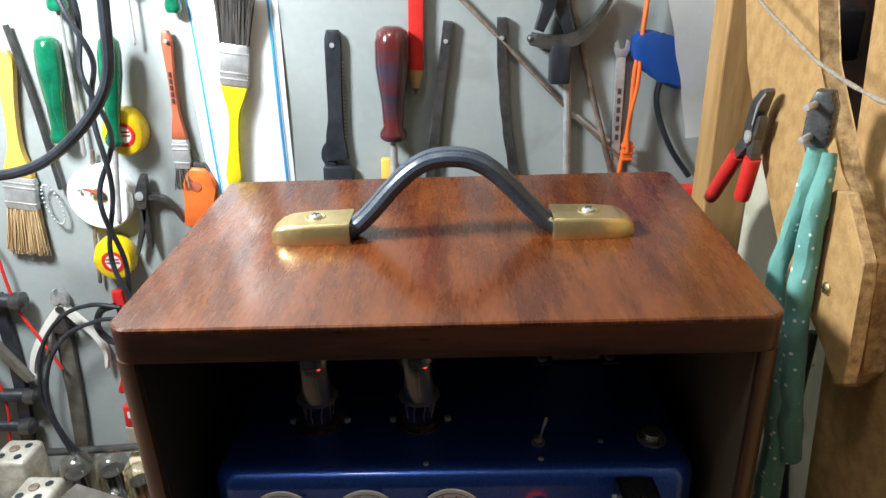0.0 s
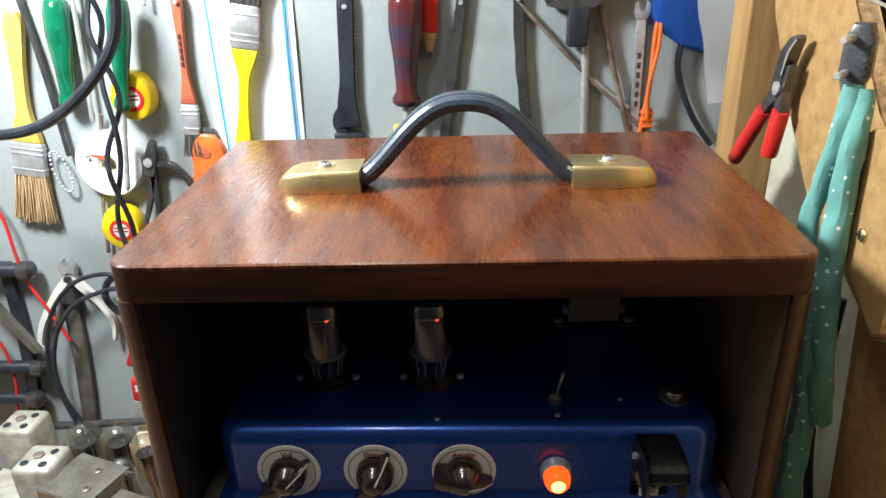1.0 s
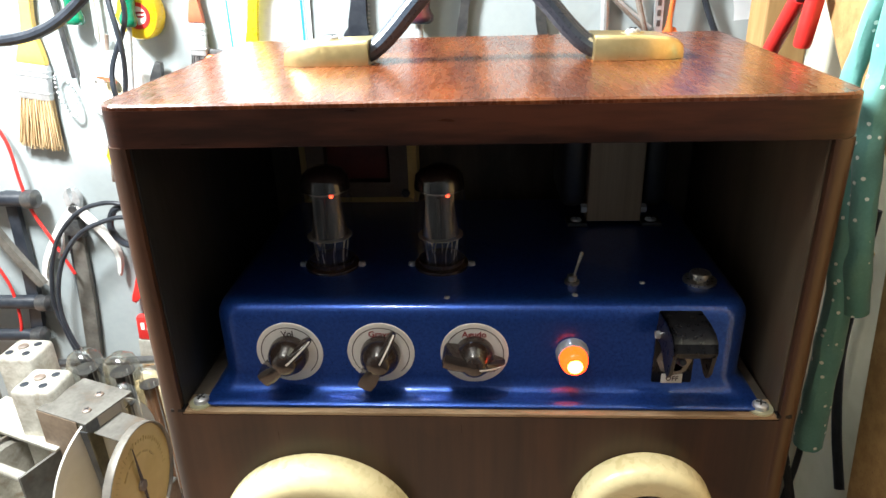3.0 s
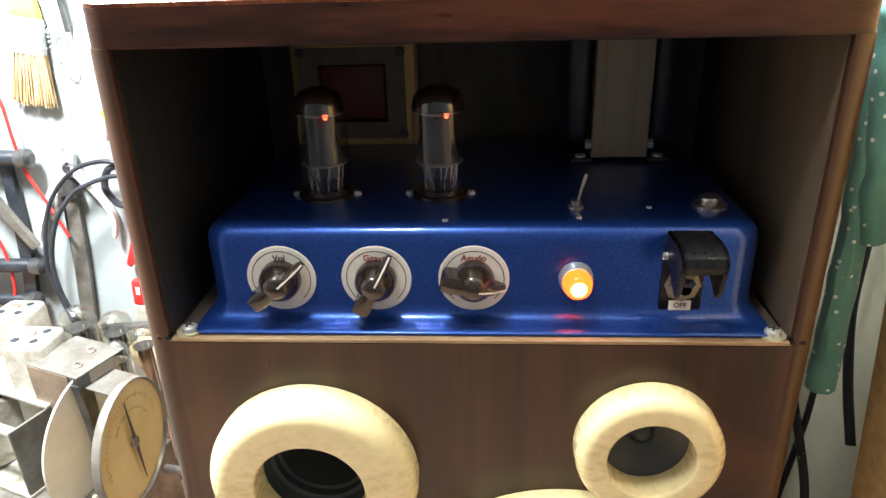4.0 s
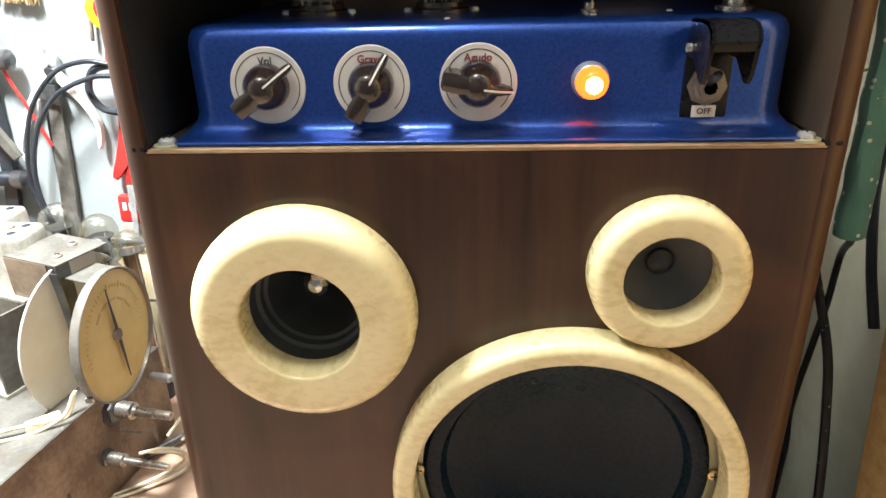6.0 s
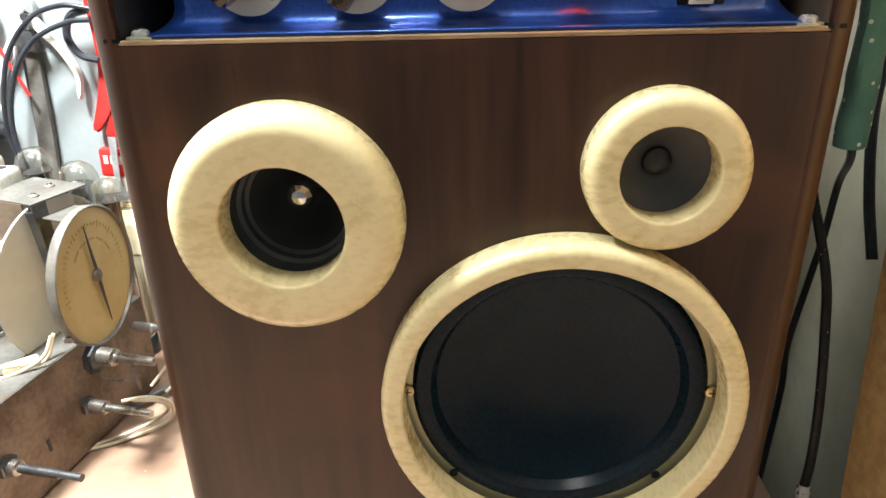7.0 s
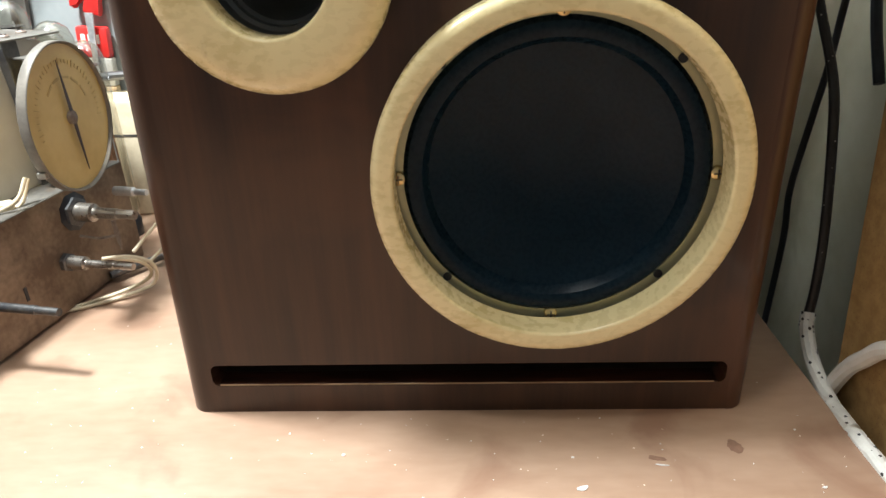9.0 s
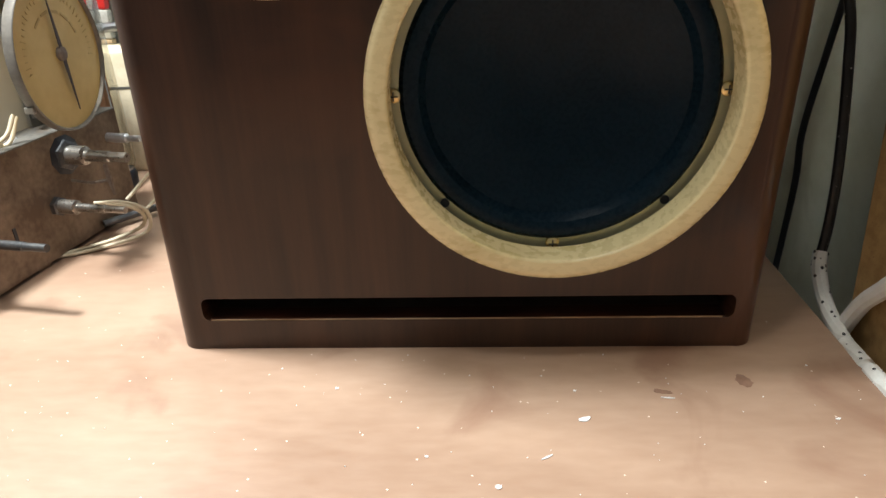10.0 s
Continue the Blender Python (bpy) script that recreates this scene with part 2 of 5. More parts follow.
def box(lo, hi, bevel=0.0, bm=None, m=None, seg=2):
    bm = bm or bmesh.new()
    made = bmesh.ops.create_cube(bm, size=1)["verts"]
    for v in made:
        v.co = Vector([(lo[i] + hi[i]) / 2 + v.co[i] * (hi[i] - lo[i]) for i in range(3)])
    if bevel:
        edges = list({e for v in made for e in v.link_edges})
        out = bmesh.ops.bevel(bm, geom=edges, offset=bevel, segments=seg, profile=0.5, affect="EDGES")
        made = list({v for v in made if v.is_valid} | set(out["verts"]))
    if m:
        bmesh.ops.transform(bm, matrix=m, verts=[v for v in made if v.is_valid])
    return bm


def lathe(profile, seg=32, bm=None, m=None, closed=False):
    """Turns (radius, height) pairs about local z."""
    bm = bm or bmesh.new()
    rings, made = [], []
    for r, h in profile:
        if r < 1e-6:
            ring = [bm.verts.new((0, 0, h))]
        else:
            ring = [bm.verts.new((r * math.cos(2 * math.pi * i / seg), r * math.sin(2 * math.pi * i / seg), h)) for i in range(seg)]
        rings.append(ring)
        made += ring
    pairs = list(zip(rings, rings[1:])) + ([(rings[-1], rings[0])] if closed else [])
    for a, b in pairs:
        for i in range(seg):
            j = (i + 1) % seg
            if len(a) == 1 and len(b) == 1:
                continue
            if len(a) == 1:
                bm.faces.new((a[0], b[i], b[j]))
            elif len(b) == 1:
                bm.faces.new((a[i], a[j], b[0]))
            else:
                bm.faces.new((a[i], a[j], b[j], b[i]))
    if m:
        bmesh.ops.transform(bm, matrix=m, verts=made)
    return bm


def loft(outlines, bm=None, caps=True):
    """Skins a row of closed outlines with equal counts of points."""
    bm = bm or bmesh.new()
    rings = [[bm.verts.new(p) for p in o] for o in outlines]
    for a, b in zip(rings, rings[1:]):
        for i in range(len(a)):
            j = (i + 1) % len(a)
            bm.faces.new((a[i], a[j], b[j], b[i]))
    if caps:
        bm.faces.new(rings[0][::-1])
        bm.faces.new(rings[-1])
    return bm


def glide(points, steps):
    """A smooth curve through the points."""
    p = [Vector(q) for q in points]
    p = [2 * p[0] - p[1]] + p + [2 * p[-1] - p[-2]]
    out = []
    for i in range(1, len(p) - 2):
        a, b, c, d = p[i - 1:i + 3]
        for s in range(steps):
            t = s / steps
            out.append(0.5 * ((2 * b) + (c - a) * t + (2 * a - 5 * b + 4 * c - d) * t * t + (3 * b - a - 3 * c + d) * t ** 3))
    return out + [p[-2]]


def tube(points, r, steps=6, seg=8, bm=None, flat=1.0, up=Vector((0, 1, 0))):
    """A round (or flattened) cord along a smooth curve; r may be a function of 0..1."""
    path = glide(points, steps)
    rings = []
    for i, p in enumerate(path):
        d = (path[min(i + 1, len(path) - 1)] - path[max(i - 1, 0)]).normalized()
        s = d.cross(up)
        if s.length < 0.05:
            s = d.cross(Vector((1, 0, 0)))
        s.normalize()
        w = s.cross(d)
        rad = r(i / (len(path) - 1)) if callable(r) else r
        rings.append([p + s * rad * math.cos(2 * math.pi * k / seg) + w * rad * flat * math.sin(2 * math.pi * k / seg) for k in range(seg)])
    return loft(rings, bm)


def prism(outline, depth, bevel=0.0, bm=None, y0=0.0):
    """An outline in x and z, pushed from y0 to y0 + depth."""
    bm = bm or bmesh.new()
    a = [bm.verts.new((x, y0, z)) for x, z in outline]
    b = [bm.verts.new((x, y0 + depth, z)) for x, z in outline]
    faces = [bm.faces.new(a), bm.faces.new(b[::-1])]
    n = len(a)
    for i in range(n):
        bm.faces.new((a[i], b[i], b[(i + 1) % n], a[(i + 1) % n]))
    if bevel:
        edges = [e for f in faces for e in f.edges]
        bmesh.ops.bevel(bm, geom=edges, offset=bevel, segments=2, profile=0.5, affect="EDGES")
    return bm


def strip(line, widths, steps=5):
    """A closed outline in x and z round a centre line with a width at each of its points."""
    mid = glide([(x, w, z) for (x, z), w in zip(line, widths)], steps)
    left, right = [], []
    for i, p in enumerate(mid):
        d = mid[min(i + 1, len(mid) - 1)] - mid[max(i - 1, 0)]
        n = Vector((-d.z, 0, d.x)).normalized()
        left.append((p.x + n.x * p.y / 2, p.z + n.z * p.y / 2))
        right.append((p.x - n.x * p.y / 2, p.z - n.z * p.y / 2))
    return left + right[::-1]


def rounded(x0, x1, y0, y1, r, z, n=6):
    out = []
    for cx, cy, a0 in ((x1 - r, y1 - r, 0), (x0 + r, y1 - r, 90), (x0 + r, y0 + r, 180), (x1 - r, y0 + r, 270)):
        for i in range(n + 1):
            a = radians(a0 + 90 * i / n)
            out.append((cx + r * math.cos(a), cy + r * math.sin(a), z))
    return out


FRONT = pose(0, 0, 0, 90)            # local z of a turned part points to -y, towards the viewer


def screw(parent, m, r=0.004, material=None, label="", name="screw"):
    """A domed cross-head screw whose head faces local z."""
    bm = lathe([(r, -r * 0.5), (r, 0.0), (r * 0.92, r * 0.28), (r * 0.6, r * 0.5), (0, r * 0.58)], 14)
    s = part(name, bm, material or M_STEEL, parent, label)
    s.matrix_local = m
    c = box((-r * 0.6, -r * 0.1, r * 0.42), (r * 0.6, r * 0.1, r * 0.62))
    box((-r * 0.1, -r * 0.6, r * 0.42), (r * 0.1, r * 0.6, r * 0.62), bm=c)
    part("slot", c, M_BLACK, s, smooth=False)
    return s


def lettering(text, size, material, parent, m, name="lettering"):
    cu = bpy.data.curves.new(name, "FONT")
    cu.body, cu.size, cu.align_x, cu.align_y, cu.extrude = text, size, "CENTER", "CENTER", 0.0001
    cu.offset = size * 0.012
    tmp = new("tmp", cu)
    bpy.context.view_layer.update()
    me = bpy.data.meshes.new_from_object(tmp.evaluated_get(bpy.context.evaluated_depsgraph_get()))
    bpy.data.objects.remove(tmp)
    bpy.data.curves.remove(cu)
    me.materials.clear()
    me.materials.append(material)
    ob = new(name, me)
    ob.parent, ob.matrix_local = parent, m
    return ob


# ---- structure ----


def setting(name, bm, material, label, category, smooth=False):
    return tagged(part(name, bm, material, None, smooth=smooth), label, category, kind="structure")


setting("wall_back", box((-1.6, 0.43, -0.85), (0.345, 0.47, 1.9)), M_WALL, "grey painted board wall hung with hand tools", "wall")
setting("wall_right", box((0.345, -0.16, -0.85), (0.385, 0.47, 1.9)), M_SIDE, "olive cream side wall behind the pine frame", "wall")
# Unseen stretch of the side wall, added dark so little light bounces back.
setting("unseen_wall_right", box((0.345, -1.8, -0.85), (0.385, -0.16, 1.9)), M_LOWBOUNCE, "unseen side wall, darkened to cut light bounced from the right", "wall")
setting("wall_left", box((-1.64, -1.8, -0.85), (-1.6, 0.47, 1.9)), M_ROOM, "plain dull side wall of the workshop", "wall")
setting("wall_front", box((-1.64, -1.84, -0.85), (0.385, -1.8, 1.9)), M_LOWBOUNCE, "unseen wall behind the viewer, darkened to weaken reflections", "wall")
setting("ceiling", box((-1.64, -1.84, 1.9), (0.385, 0.47, 1.94)), M_ROOM, "plain dull workshop ceiling", "ceiling")
setting("floor", box((-1.64, -1.84, -0.89), (0.385, 0.47, -0.85)), M_FLOOR, "dark concrete workshop floor", "floor")

bench = thing("workbench", "pinkish brown hardboard workbench top with specks and stains", "workbench")
part("benchtop", box((-1.55, -0.75, -0.018), (0.245, 0.43, 0.0), 0.0015), M_BENCH, bench, smooth=False)
for bx, by in ((-1.5, -0.7), (0.19, -0.7), (-1.5, 0.37), (0.19, 0.37)):
    part("leg", box((bx, by, -0.85), (bx + 0.045, by + 0.045, -0.018), 0.002), M_PINE, bench, smooth=False)

# ---- loudspeaker cabinet ----
LEAN = 0.0130                      # the front leans back by this much per metre of height
TOP, SHELF, WALLTH = 0.5565, 0.375, 0.0135
LEANED = -math.degrees(math.atan(LEAN))


def front_y(z):
    return LEAN * z


def left_x(z):
    """The left side stands a little out at its foot."""
    return -0.1890 + 0.0083 * z


def plan(z, inset=0.0, r=0.014, n=7, y_back=0.268):
    """The cabinet's outline at a height: rounded front corners, slightly wider at the back."""
    yf = front_y(z) + inset
    out = []
    for i in range(n + 1):
        a = radians(180 + 90 * i / n)
        out.append((left_x(z) + inset + r + r * math.cos(a), yf + r + r * math.sin(a), z))
    for i in range(n + 1):
        a = radians(270 + 90 * i / n)
        out.append((0.1885 - inset - r + r * math.cos(a), yf + r + r * math.sin(a), z))
    out += [(0.2005 - inset, y_back - inset - 0.006, z), (0.1965 - inset, y_back - inset, z)]
    out += [(-0.1875 + inset, y_back - inset, z), (-0.1915 + inset, y_back - inset - 0.006, z)]
    return out


cabinet = thing("speaker_cabinet", "dark stained wooden loudspeaker cabinet with open amplifier bay", "speaker cabinet")
part("top_panel", loft([plan(TOP - 0.0028), plan(TOP - 0.0010), plan(TOP, 0.0010)]), M_TOP, cabinet, "glossy red-brown varnished top", angle=25)
part("top_frame", loft([plan(TOP - 0.0215), plan(TOP - 0.00285)]), M_BAR, cabinet, "dark brown edge under the varnished top", angle=40)


def side(sign):
    rows = []
    for z in (0.0, TOP - 0.0216):
        yf = front_y(z)
        xo, xb = (left_x(z), -0.1920) if sign < 0 else (0.1885, 0.2005)
        s = 1 if sign < 0 else -1
        r = 0.012
        pts = [(xo + s * (r + r * math.cos(radians(180 - 90 * i / 6))), yf + r - r * math.sin(radians(90 * i / 6)), z) for i in range(7)]
        pts += [(-0.1709 if sign < 0 else 0.1749, yf + 0.0004, z), (xb + s * WALLTH, 0.2545, z), (xb, 0.2545, z)]
        rows.append(pts)
    return loft(rows)


for sign in (-1, 1):
    part("side_panel", side(sign), M_BAFFLE, cabinet, angle=50)
part("top_rail", loft([[(-0.1712, front_y(z) + 0.0004, z), (0.1752, front_y(z) + 0.0004, z), (0.1752, front_y(z) + 0.016, z), (-0.1712, front_y(z) + 0.016, z)] for z in (0.5345, TOP - 0.0217)]), M_BAR, cabinet, "brown edge strip under the top", smooth=False)
part("back_panel", box((-0.191, 0.2548, 0.0), (0.1995, 0.2676, TOP - 0.0217)), M_INSIDE, cabinet, "brown-grey inner back", smooth=False)
part("bottom_panel", box((-0.1712, 0.020, 0.001), (0.1752, 0.2545, 0.016)), M_INSIDE, cabinet, smooth=False)
part("shelf", box((-0.1705, front_y(SHELF) + 0.0175, SHELF - 0.014), (0.1745, 0.2545, SHELF)), M_INSIDE, cabinet, smooth=False)

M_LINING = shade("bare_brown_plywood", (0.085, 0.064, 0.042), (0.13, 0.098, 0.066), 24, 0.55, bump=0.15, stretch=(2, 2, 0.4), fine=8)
# Copy of the lining with the left side's shade put into its colour.
M_SHADELINING = shade("shade_darkened_plywood", (0.012, 0.013, 0.014), (0.022, 0.022, 0.022), 24, 0.6, bump=0.15, stretch=(2, 2, 0.4), fine=8)
for xf, xb, w, finish, lab in ((-0.1708, -0.1784, 0.001, M_SHADELINING, "inner side of the bay, its unlit shade painted as near-black"), (0.1748, 0.1869, -0.001, M_LINING, "bare brown inner side of the bay")):
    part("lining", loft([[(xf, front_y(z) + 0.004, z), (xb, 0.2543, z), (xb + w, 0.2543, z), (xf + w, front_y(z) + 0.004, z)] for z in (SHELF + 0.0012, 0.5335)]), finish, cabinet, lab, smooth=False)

HORN, TWEETER, WOOFER = (-0.0942, 0.2825), (0.1025, 0.3081), (0.0561, 0.1661)


def baffle():
    """The front board with three round openings and a slot port."""
    bm = bmesh.new()
    loops = []
    x0, x1 = -0.1710, 0.1750
    loops.append([(x0, 0.0), (x1, 0.0), (x1, SHELF - 0.002), (x0, SHELF - 0.002)])
    for (cx, cz), r in ((HORN, 0.036), (TWEETER, 0.0262), (WOOFER, 0.0985)):
        loops.append([(cx + r * math.cos(2 * math.pi * i / 56), cz + r * math.sin(2 * math.pi * i / 56)) for i in range(56)])
    slot = []
    a, b, c, d, r = -0.1695, 0.1722, 0.0215, 0.0382, 0.005
    for cx, cz, a0 in ((b - r, d - r, 0), (a + r, d - r, 90), (a + r, c + r, 180), (b - r, c + r, 270)):
        slot += [(cx + r * math.cos(radians(a0 + 18 * i)), cz + r * math.sin(radians(a0 + 18 * i))) for i in range(6)]
    loops.append(slot)
    edges = []
    for loop in loops:
        vs = [bm.verts.new((x, 0.0, z)) for x, z in loop]
        edges += [bm.edges.new((vs[i], vs[(i + 1) % len(vs)])) for i in range(len(vs))]
    bmesh.ops.triangle_fill(bm, use_beauty=True, use_dissolve=False, edges=edges)
    out = bmesh.ops.extrude_face_region(bm, geom=list(bm.faces))
    for v in out["geom"]:
        if isinstance(v, bmesh.types.BMVert):
            v.co.y += 0.016
    for v in bm.verts:
        v.co.y += front_y(v.co.z) + 0.0004
    return bm


part("baffle", baffle(), M_BAFFLE, cabinet, "dark brown front board with a slot port", smooth=False)
part("baffle_edge", box((-0.1708, front_y(SHELF) + 0.0006, SHELF - 0.0018), (0.1748, front_y(SHELF) + 0.0172, SHELF + 0.0006), 0.0005), M_RAW, cabinet, "bare pale top edge of the front board", smooth=False)
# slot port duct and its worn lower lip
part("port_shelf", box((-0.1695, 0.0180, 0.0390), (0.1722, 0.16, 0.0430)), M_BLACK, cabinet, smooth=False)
part("worn_edge", box((-0.165, 0.0012, 0.0213), (0.1655, 0.0020, 0.0223), 0.0003), M_RAW, cabinet, "bare scraped edge of the port", smooth=False)
part("port_lip", box((-0.166, 0.0016, 0.0206), (0.168, 0.0165, 0.0222), 0.0006), M_BAR, cabinet, "scraped lower lip of the port", smooth=False)
for nx in (-0.1735, 0.1775):
    s = -1 if nx < 0 else 1
    part("corner_notch", box((nx - 0.0042, front_y(SHELF) + 0.0002, SHELF - 0.0006), (nx + 0.0042, front_y(SHELF) + 0.007, SHELF + 0.0018), 0.0004), M_JET, cabinet, smooth=False)


def on_front(x, z, out=0.0):
    """A pose on the leaning front, local z towards the viewer."""
    return pose(x, front_y(z) - out, z, 90 + LEANED)


def wood_ring(name, at, r_out, r_in, thick, label, round_in):
    prof = [(r_in + 0.0005, 0.0)]
    ro = min(thick * 0.95, (r_out - r_in) * 0.45)
    prof += [(r_in, thick - round_in)]
    for i in range(1, 5):
        a = radians(90 * i / 4)
        prof.append((r_in + round_in * (1 - math.cos(a)), thick - round_in + round_in * math.sin(a)))
    for i in range(0, 9):
        a = radians(90 * i / 8)
        prof.append((r_out - ro + ro * math.sin(a), thick - ro + ro * math.cos(a)))
    prof.append((r_out, 0.0))
    ring = part(name, lathe(prof, 96, closed=True), M_RING, cabinet, label, angle=50)
    ring.matrix_local = on_front(*at)
    return ring


wood_ring("horn_ring", HORN, 0.0633, 0.0330, 0.021, "thick pale lacquered wooden ring round the horn", 0.0022)
wood_ring("tweeter_ring", TWEETER, 0.0418, 0.0246, 0.018, "small pale lacquered wooden ring round the tweeter", 0.0018)
wood_ring("woofer_ring", WOOFER, 0.1060, 0.0926, 0.0205, "large slim pale wooden ring round the woofer", 0.0020)

# woofer: plated basket, rubber roll, dished cone, dust cap, screws
woofer = thing("woofer", "round black woofer with plated rim and rubber surround", "loudspeaker", on_front(*WOOFER, -0.0045))
part("basket", lathe([(0.0980, -0.002), (0.0980, 0.0), (0.0888, 0.0002), (0.0876, -0.006)], 80), M_BASKET, woofer, "yellowish plated rim")
part("surround", lathe([(0.0893, -0.0010), (0.0886, 0.0014), (0.0862, 0.0036), (0.0820, 0.0040), (0.0778, 0.0022), (0.0752, -0.0020), (0.0742, -0.004)], 80), M_CONE, woofer)
part("cone", lathe([(0.0744, -0.0042), (0.067, -0.0075), (0.057, -0.0120), (0.050, -0.0152), (0.0465, -0.0166)], 80), M_CONE, woofer)
part("dust_cap", lathe([(0.0467, -0.0166), (0.0440, -0.0176), (0.036, -0.0200), (0.022, -0.0226), (0, -0.0236)], 64), M_CONE, woofer)
for k in range(8):
    a = radians(45 * k - 90)
    m = pose(0.0918 * math.cos(a), 0.0918 * math.sin(a), 0.0012)
    if k in (0, 2, 4, 6):
        screw(woofer, m, 0.0042, M_BRASS)
    else:
        part("screw_hole", lathe([(0.0028, 0.0), (0.0028, -0.0008), (0, -0.0009)], 12), M_BLACK, woofer).matrix_local = m

# horn throat with a faceted bullet
horn = thing("horn_driver", "black round horn throat with small bright bullet", "loudspeaker", on_front(*HORN, -0.001))
part("throat", lathe([(0.0362, 0.004), (0.0355, -0.004), (0.0335, -0.010), (0.0312, -0.0115), (0.0308, -0.0165), (0.0285, -0.0172), (0.0275, -0.022), (0.024, -0.034), (0.016, -0.046), (0.008, -0.052), (0, -0.053)], 64), M_THROAT, horn)
part("bullet", lathe([(0.0084, -0.050), (0.0084, -0.0290), (0.0074, -0.0255), (0.0044, -0.0238), (0, -0.0232)], 10), M_CRYSTAL, horn, "bright faceted bullet tip", smooth=False).location = (-0.0012, 0.0018, 0)
tweet = thing("tweeter", "small black cone tweeter with dark centre cap", "loudspeaker", on_front(*TWEETER, -0.001))
part("cone", lathe([(0.0262, 0.0035), (0.0250, 0.0005), (0.0215, -0.001), (0.013, -0.0075), (0.0075, -0.010)], 56), shade("grey_paper_cone", (0.045, 0.047, 0.05), (0.06, 0.062, 0.066), 60, 0.5), tweet)
part("dust_cap", lathe([(0.0078, -0.0105), (0.0072, -0.0075), (0.0045, -0.0055), (0, -0.0048)], 32), M_BLACK, tweet)

# ---- amplifier ----
AX0, AX1, AYF, AYB, AZ = -0.1525, 0.1610, 0.0262, 0.215, SHELF + 0.001
amp = thing("tube_amplifier", "blue metallic tube amplifier chassis with three knobs", "amplifier", pose(0, 0, 0))
rows = []
for e, z, r in ((0.0165, 0.0000, 0.006), (0.0170, 0.0010, 0.006), (0.0165, 0.0018, 0.006), (0.0095, 0.0022, 0.010), (0.0040, 0.0042, 0.012), (0.0010, 0.0080, 0.014), (0.0, 0.0125, 0.015),
                (0.0, 0.0480, 0.015), (-0.0006, 0.0520, 0.015), (-0.0026, 0.0558, 0.014), (-0.0058, 0.0580, 0.012), (-0.0100, 0.0588, 0.010)):
    ex = min(e, 0.006) if e > 0 else e
    rows.append(rounded(AX0 - ex, AX1 + ex, AYF - e, AYB + ex, r, AZ + z))
part("chassis", loft(rows), M_CHASSIS, amp, angle=60)
DECK = AZ + 0.0588


def small_screw(x, y, z, r, parent=amp, material=None):
    return screw(parent, pose(x, y, z, 0, 0, random.uniform(0, 90)), r, material)


for sx, sy in ((-0.1615, 0.0130), (0.1665, 0.0125)):
    part("washer", lathe([(0.0072, 0.0), (0.0072, 0.0012), (0.003, 0.0014)], 20), M_BASKET, amp).location = (sx, sy, SHELF + 0.0006)
    small_screw(sx, sy, SHELF + 0.003, 0.0046, amp, M_STEEL)


def dial_and_knob(x, z, word, ink, turn):
    plate = part("dial_plate", lathe([(0.0201, 0), (0.0201, 0.0006), (0.0197, 0.0009), (0, 0.0009)], 56), M_WHITE, amp, "white round scale plate")
    plate.matrix_local = pose(x, AYF - 0.0002, z, 90)
    arc = []
    bm = bmesh.new()
    n = 44
    for i in range(n + 1):
        a = radians(-48 + 276 * i / n)
        arc.append([bm.verts.new((q * math.cos(a), q * math.sin(a), 0.00105)) for q in (0.0168, 0.0173)])
    for p, q in zip(arc, arc[1:]):
        bm.faces.new((p[0], q[0], q[1], p[1]))
    part("scale_line", bm, M_PRINT, plate, smooth=False)
    lettering(word, 0.0054, ink, plate, pose(0, 0.0128, 0.0011))
    knob = part("knob", lathe([(0.0118, 0.0012), (0.0120, 0.003), (0.0112, 0.0085), (0.0100, 0.0105), (0.0075, 0.0150), (0.0062, 0.0168), (0.0035, 0.0180), (0, 0.0184)], 40), M_BAKELITE, amp, "brown bakelite pointer knob")
    knob.matrix_local = pose(x, AYF, z, 90) @ pose(0, 0, 0, 0, 0, -turn)
    # the wing: thick at the tail, thin at the pointing end
    bm = bmesh.new()
    secs = []
    for y, w, lo, hi in ((-0.0185, 0.0030, 0.004, 0.0150), (-0.0175, 0.0050, 0.0032, 0.0165), (-0.0120, 0.0056, 0.003, 0.0172), (-0.004, 0.0044, 0.003, 0.0176), (0.004, 0.0034, 0.003, 0.0176),
                         (0.012, 0.0026, 0.003, 0.0135), (0.0172, 0.0018, 0.003, 0.0085), (0.0182, 0.0008, 0.003, 0.0070)):
        secs.append([(-w, y, lo), (w, y, lo), (w * 0.9, y, hi - 0.0012), (w * 0.5, y, hi), (-w * 0.5, y, hi), (-w * 0.9, y, hi - 0.0012)])
    loft(secs, bm)
    part("wing", bm, M_BAKELITE, knob, angle=40)
    line = [[(-0.0005, y, h), (0.0005, y, h), (0.0005, y, h + 0.0004), (-0.0005, y, h + 0.0004)] for y, h in ((0.003, 0.0177), (0.0045, 0.0176), (0.012, 0.0136), (0.0174, 0.0086), (0.0184, 0.0068))]
    part("pointer_line", loft(line), M_WHITE, knob, smooth=False)


dial_and_knob(-0.1075, 0.4040, "Vol", M_PRINT, 52)
dial_and_knob(-0.0525, 0.4040, "Grave", M_PRINT_RED, 30)
dial_and_knob(0.0030, 0.4040, "Agudo", M_PRINT_RED, 102)

lamp = part("pilot_lamp", lathe([(0.0096, 0), (0.0096, 0.003), (0.0088, 0.0042), (0.0086, 0.0058), (0.0080, 0.0064)], 32), M_STEEL, amp, "lit amber pilot lamp in a chrome bezel")
lamp.matrix_local = pose(0.060, AYF, 0.4045, 90)
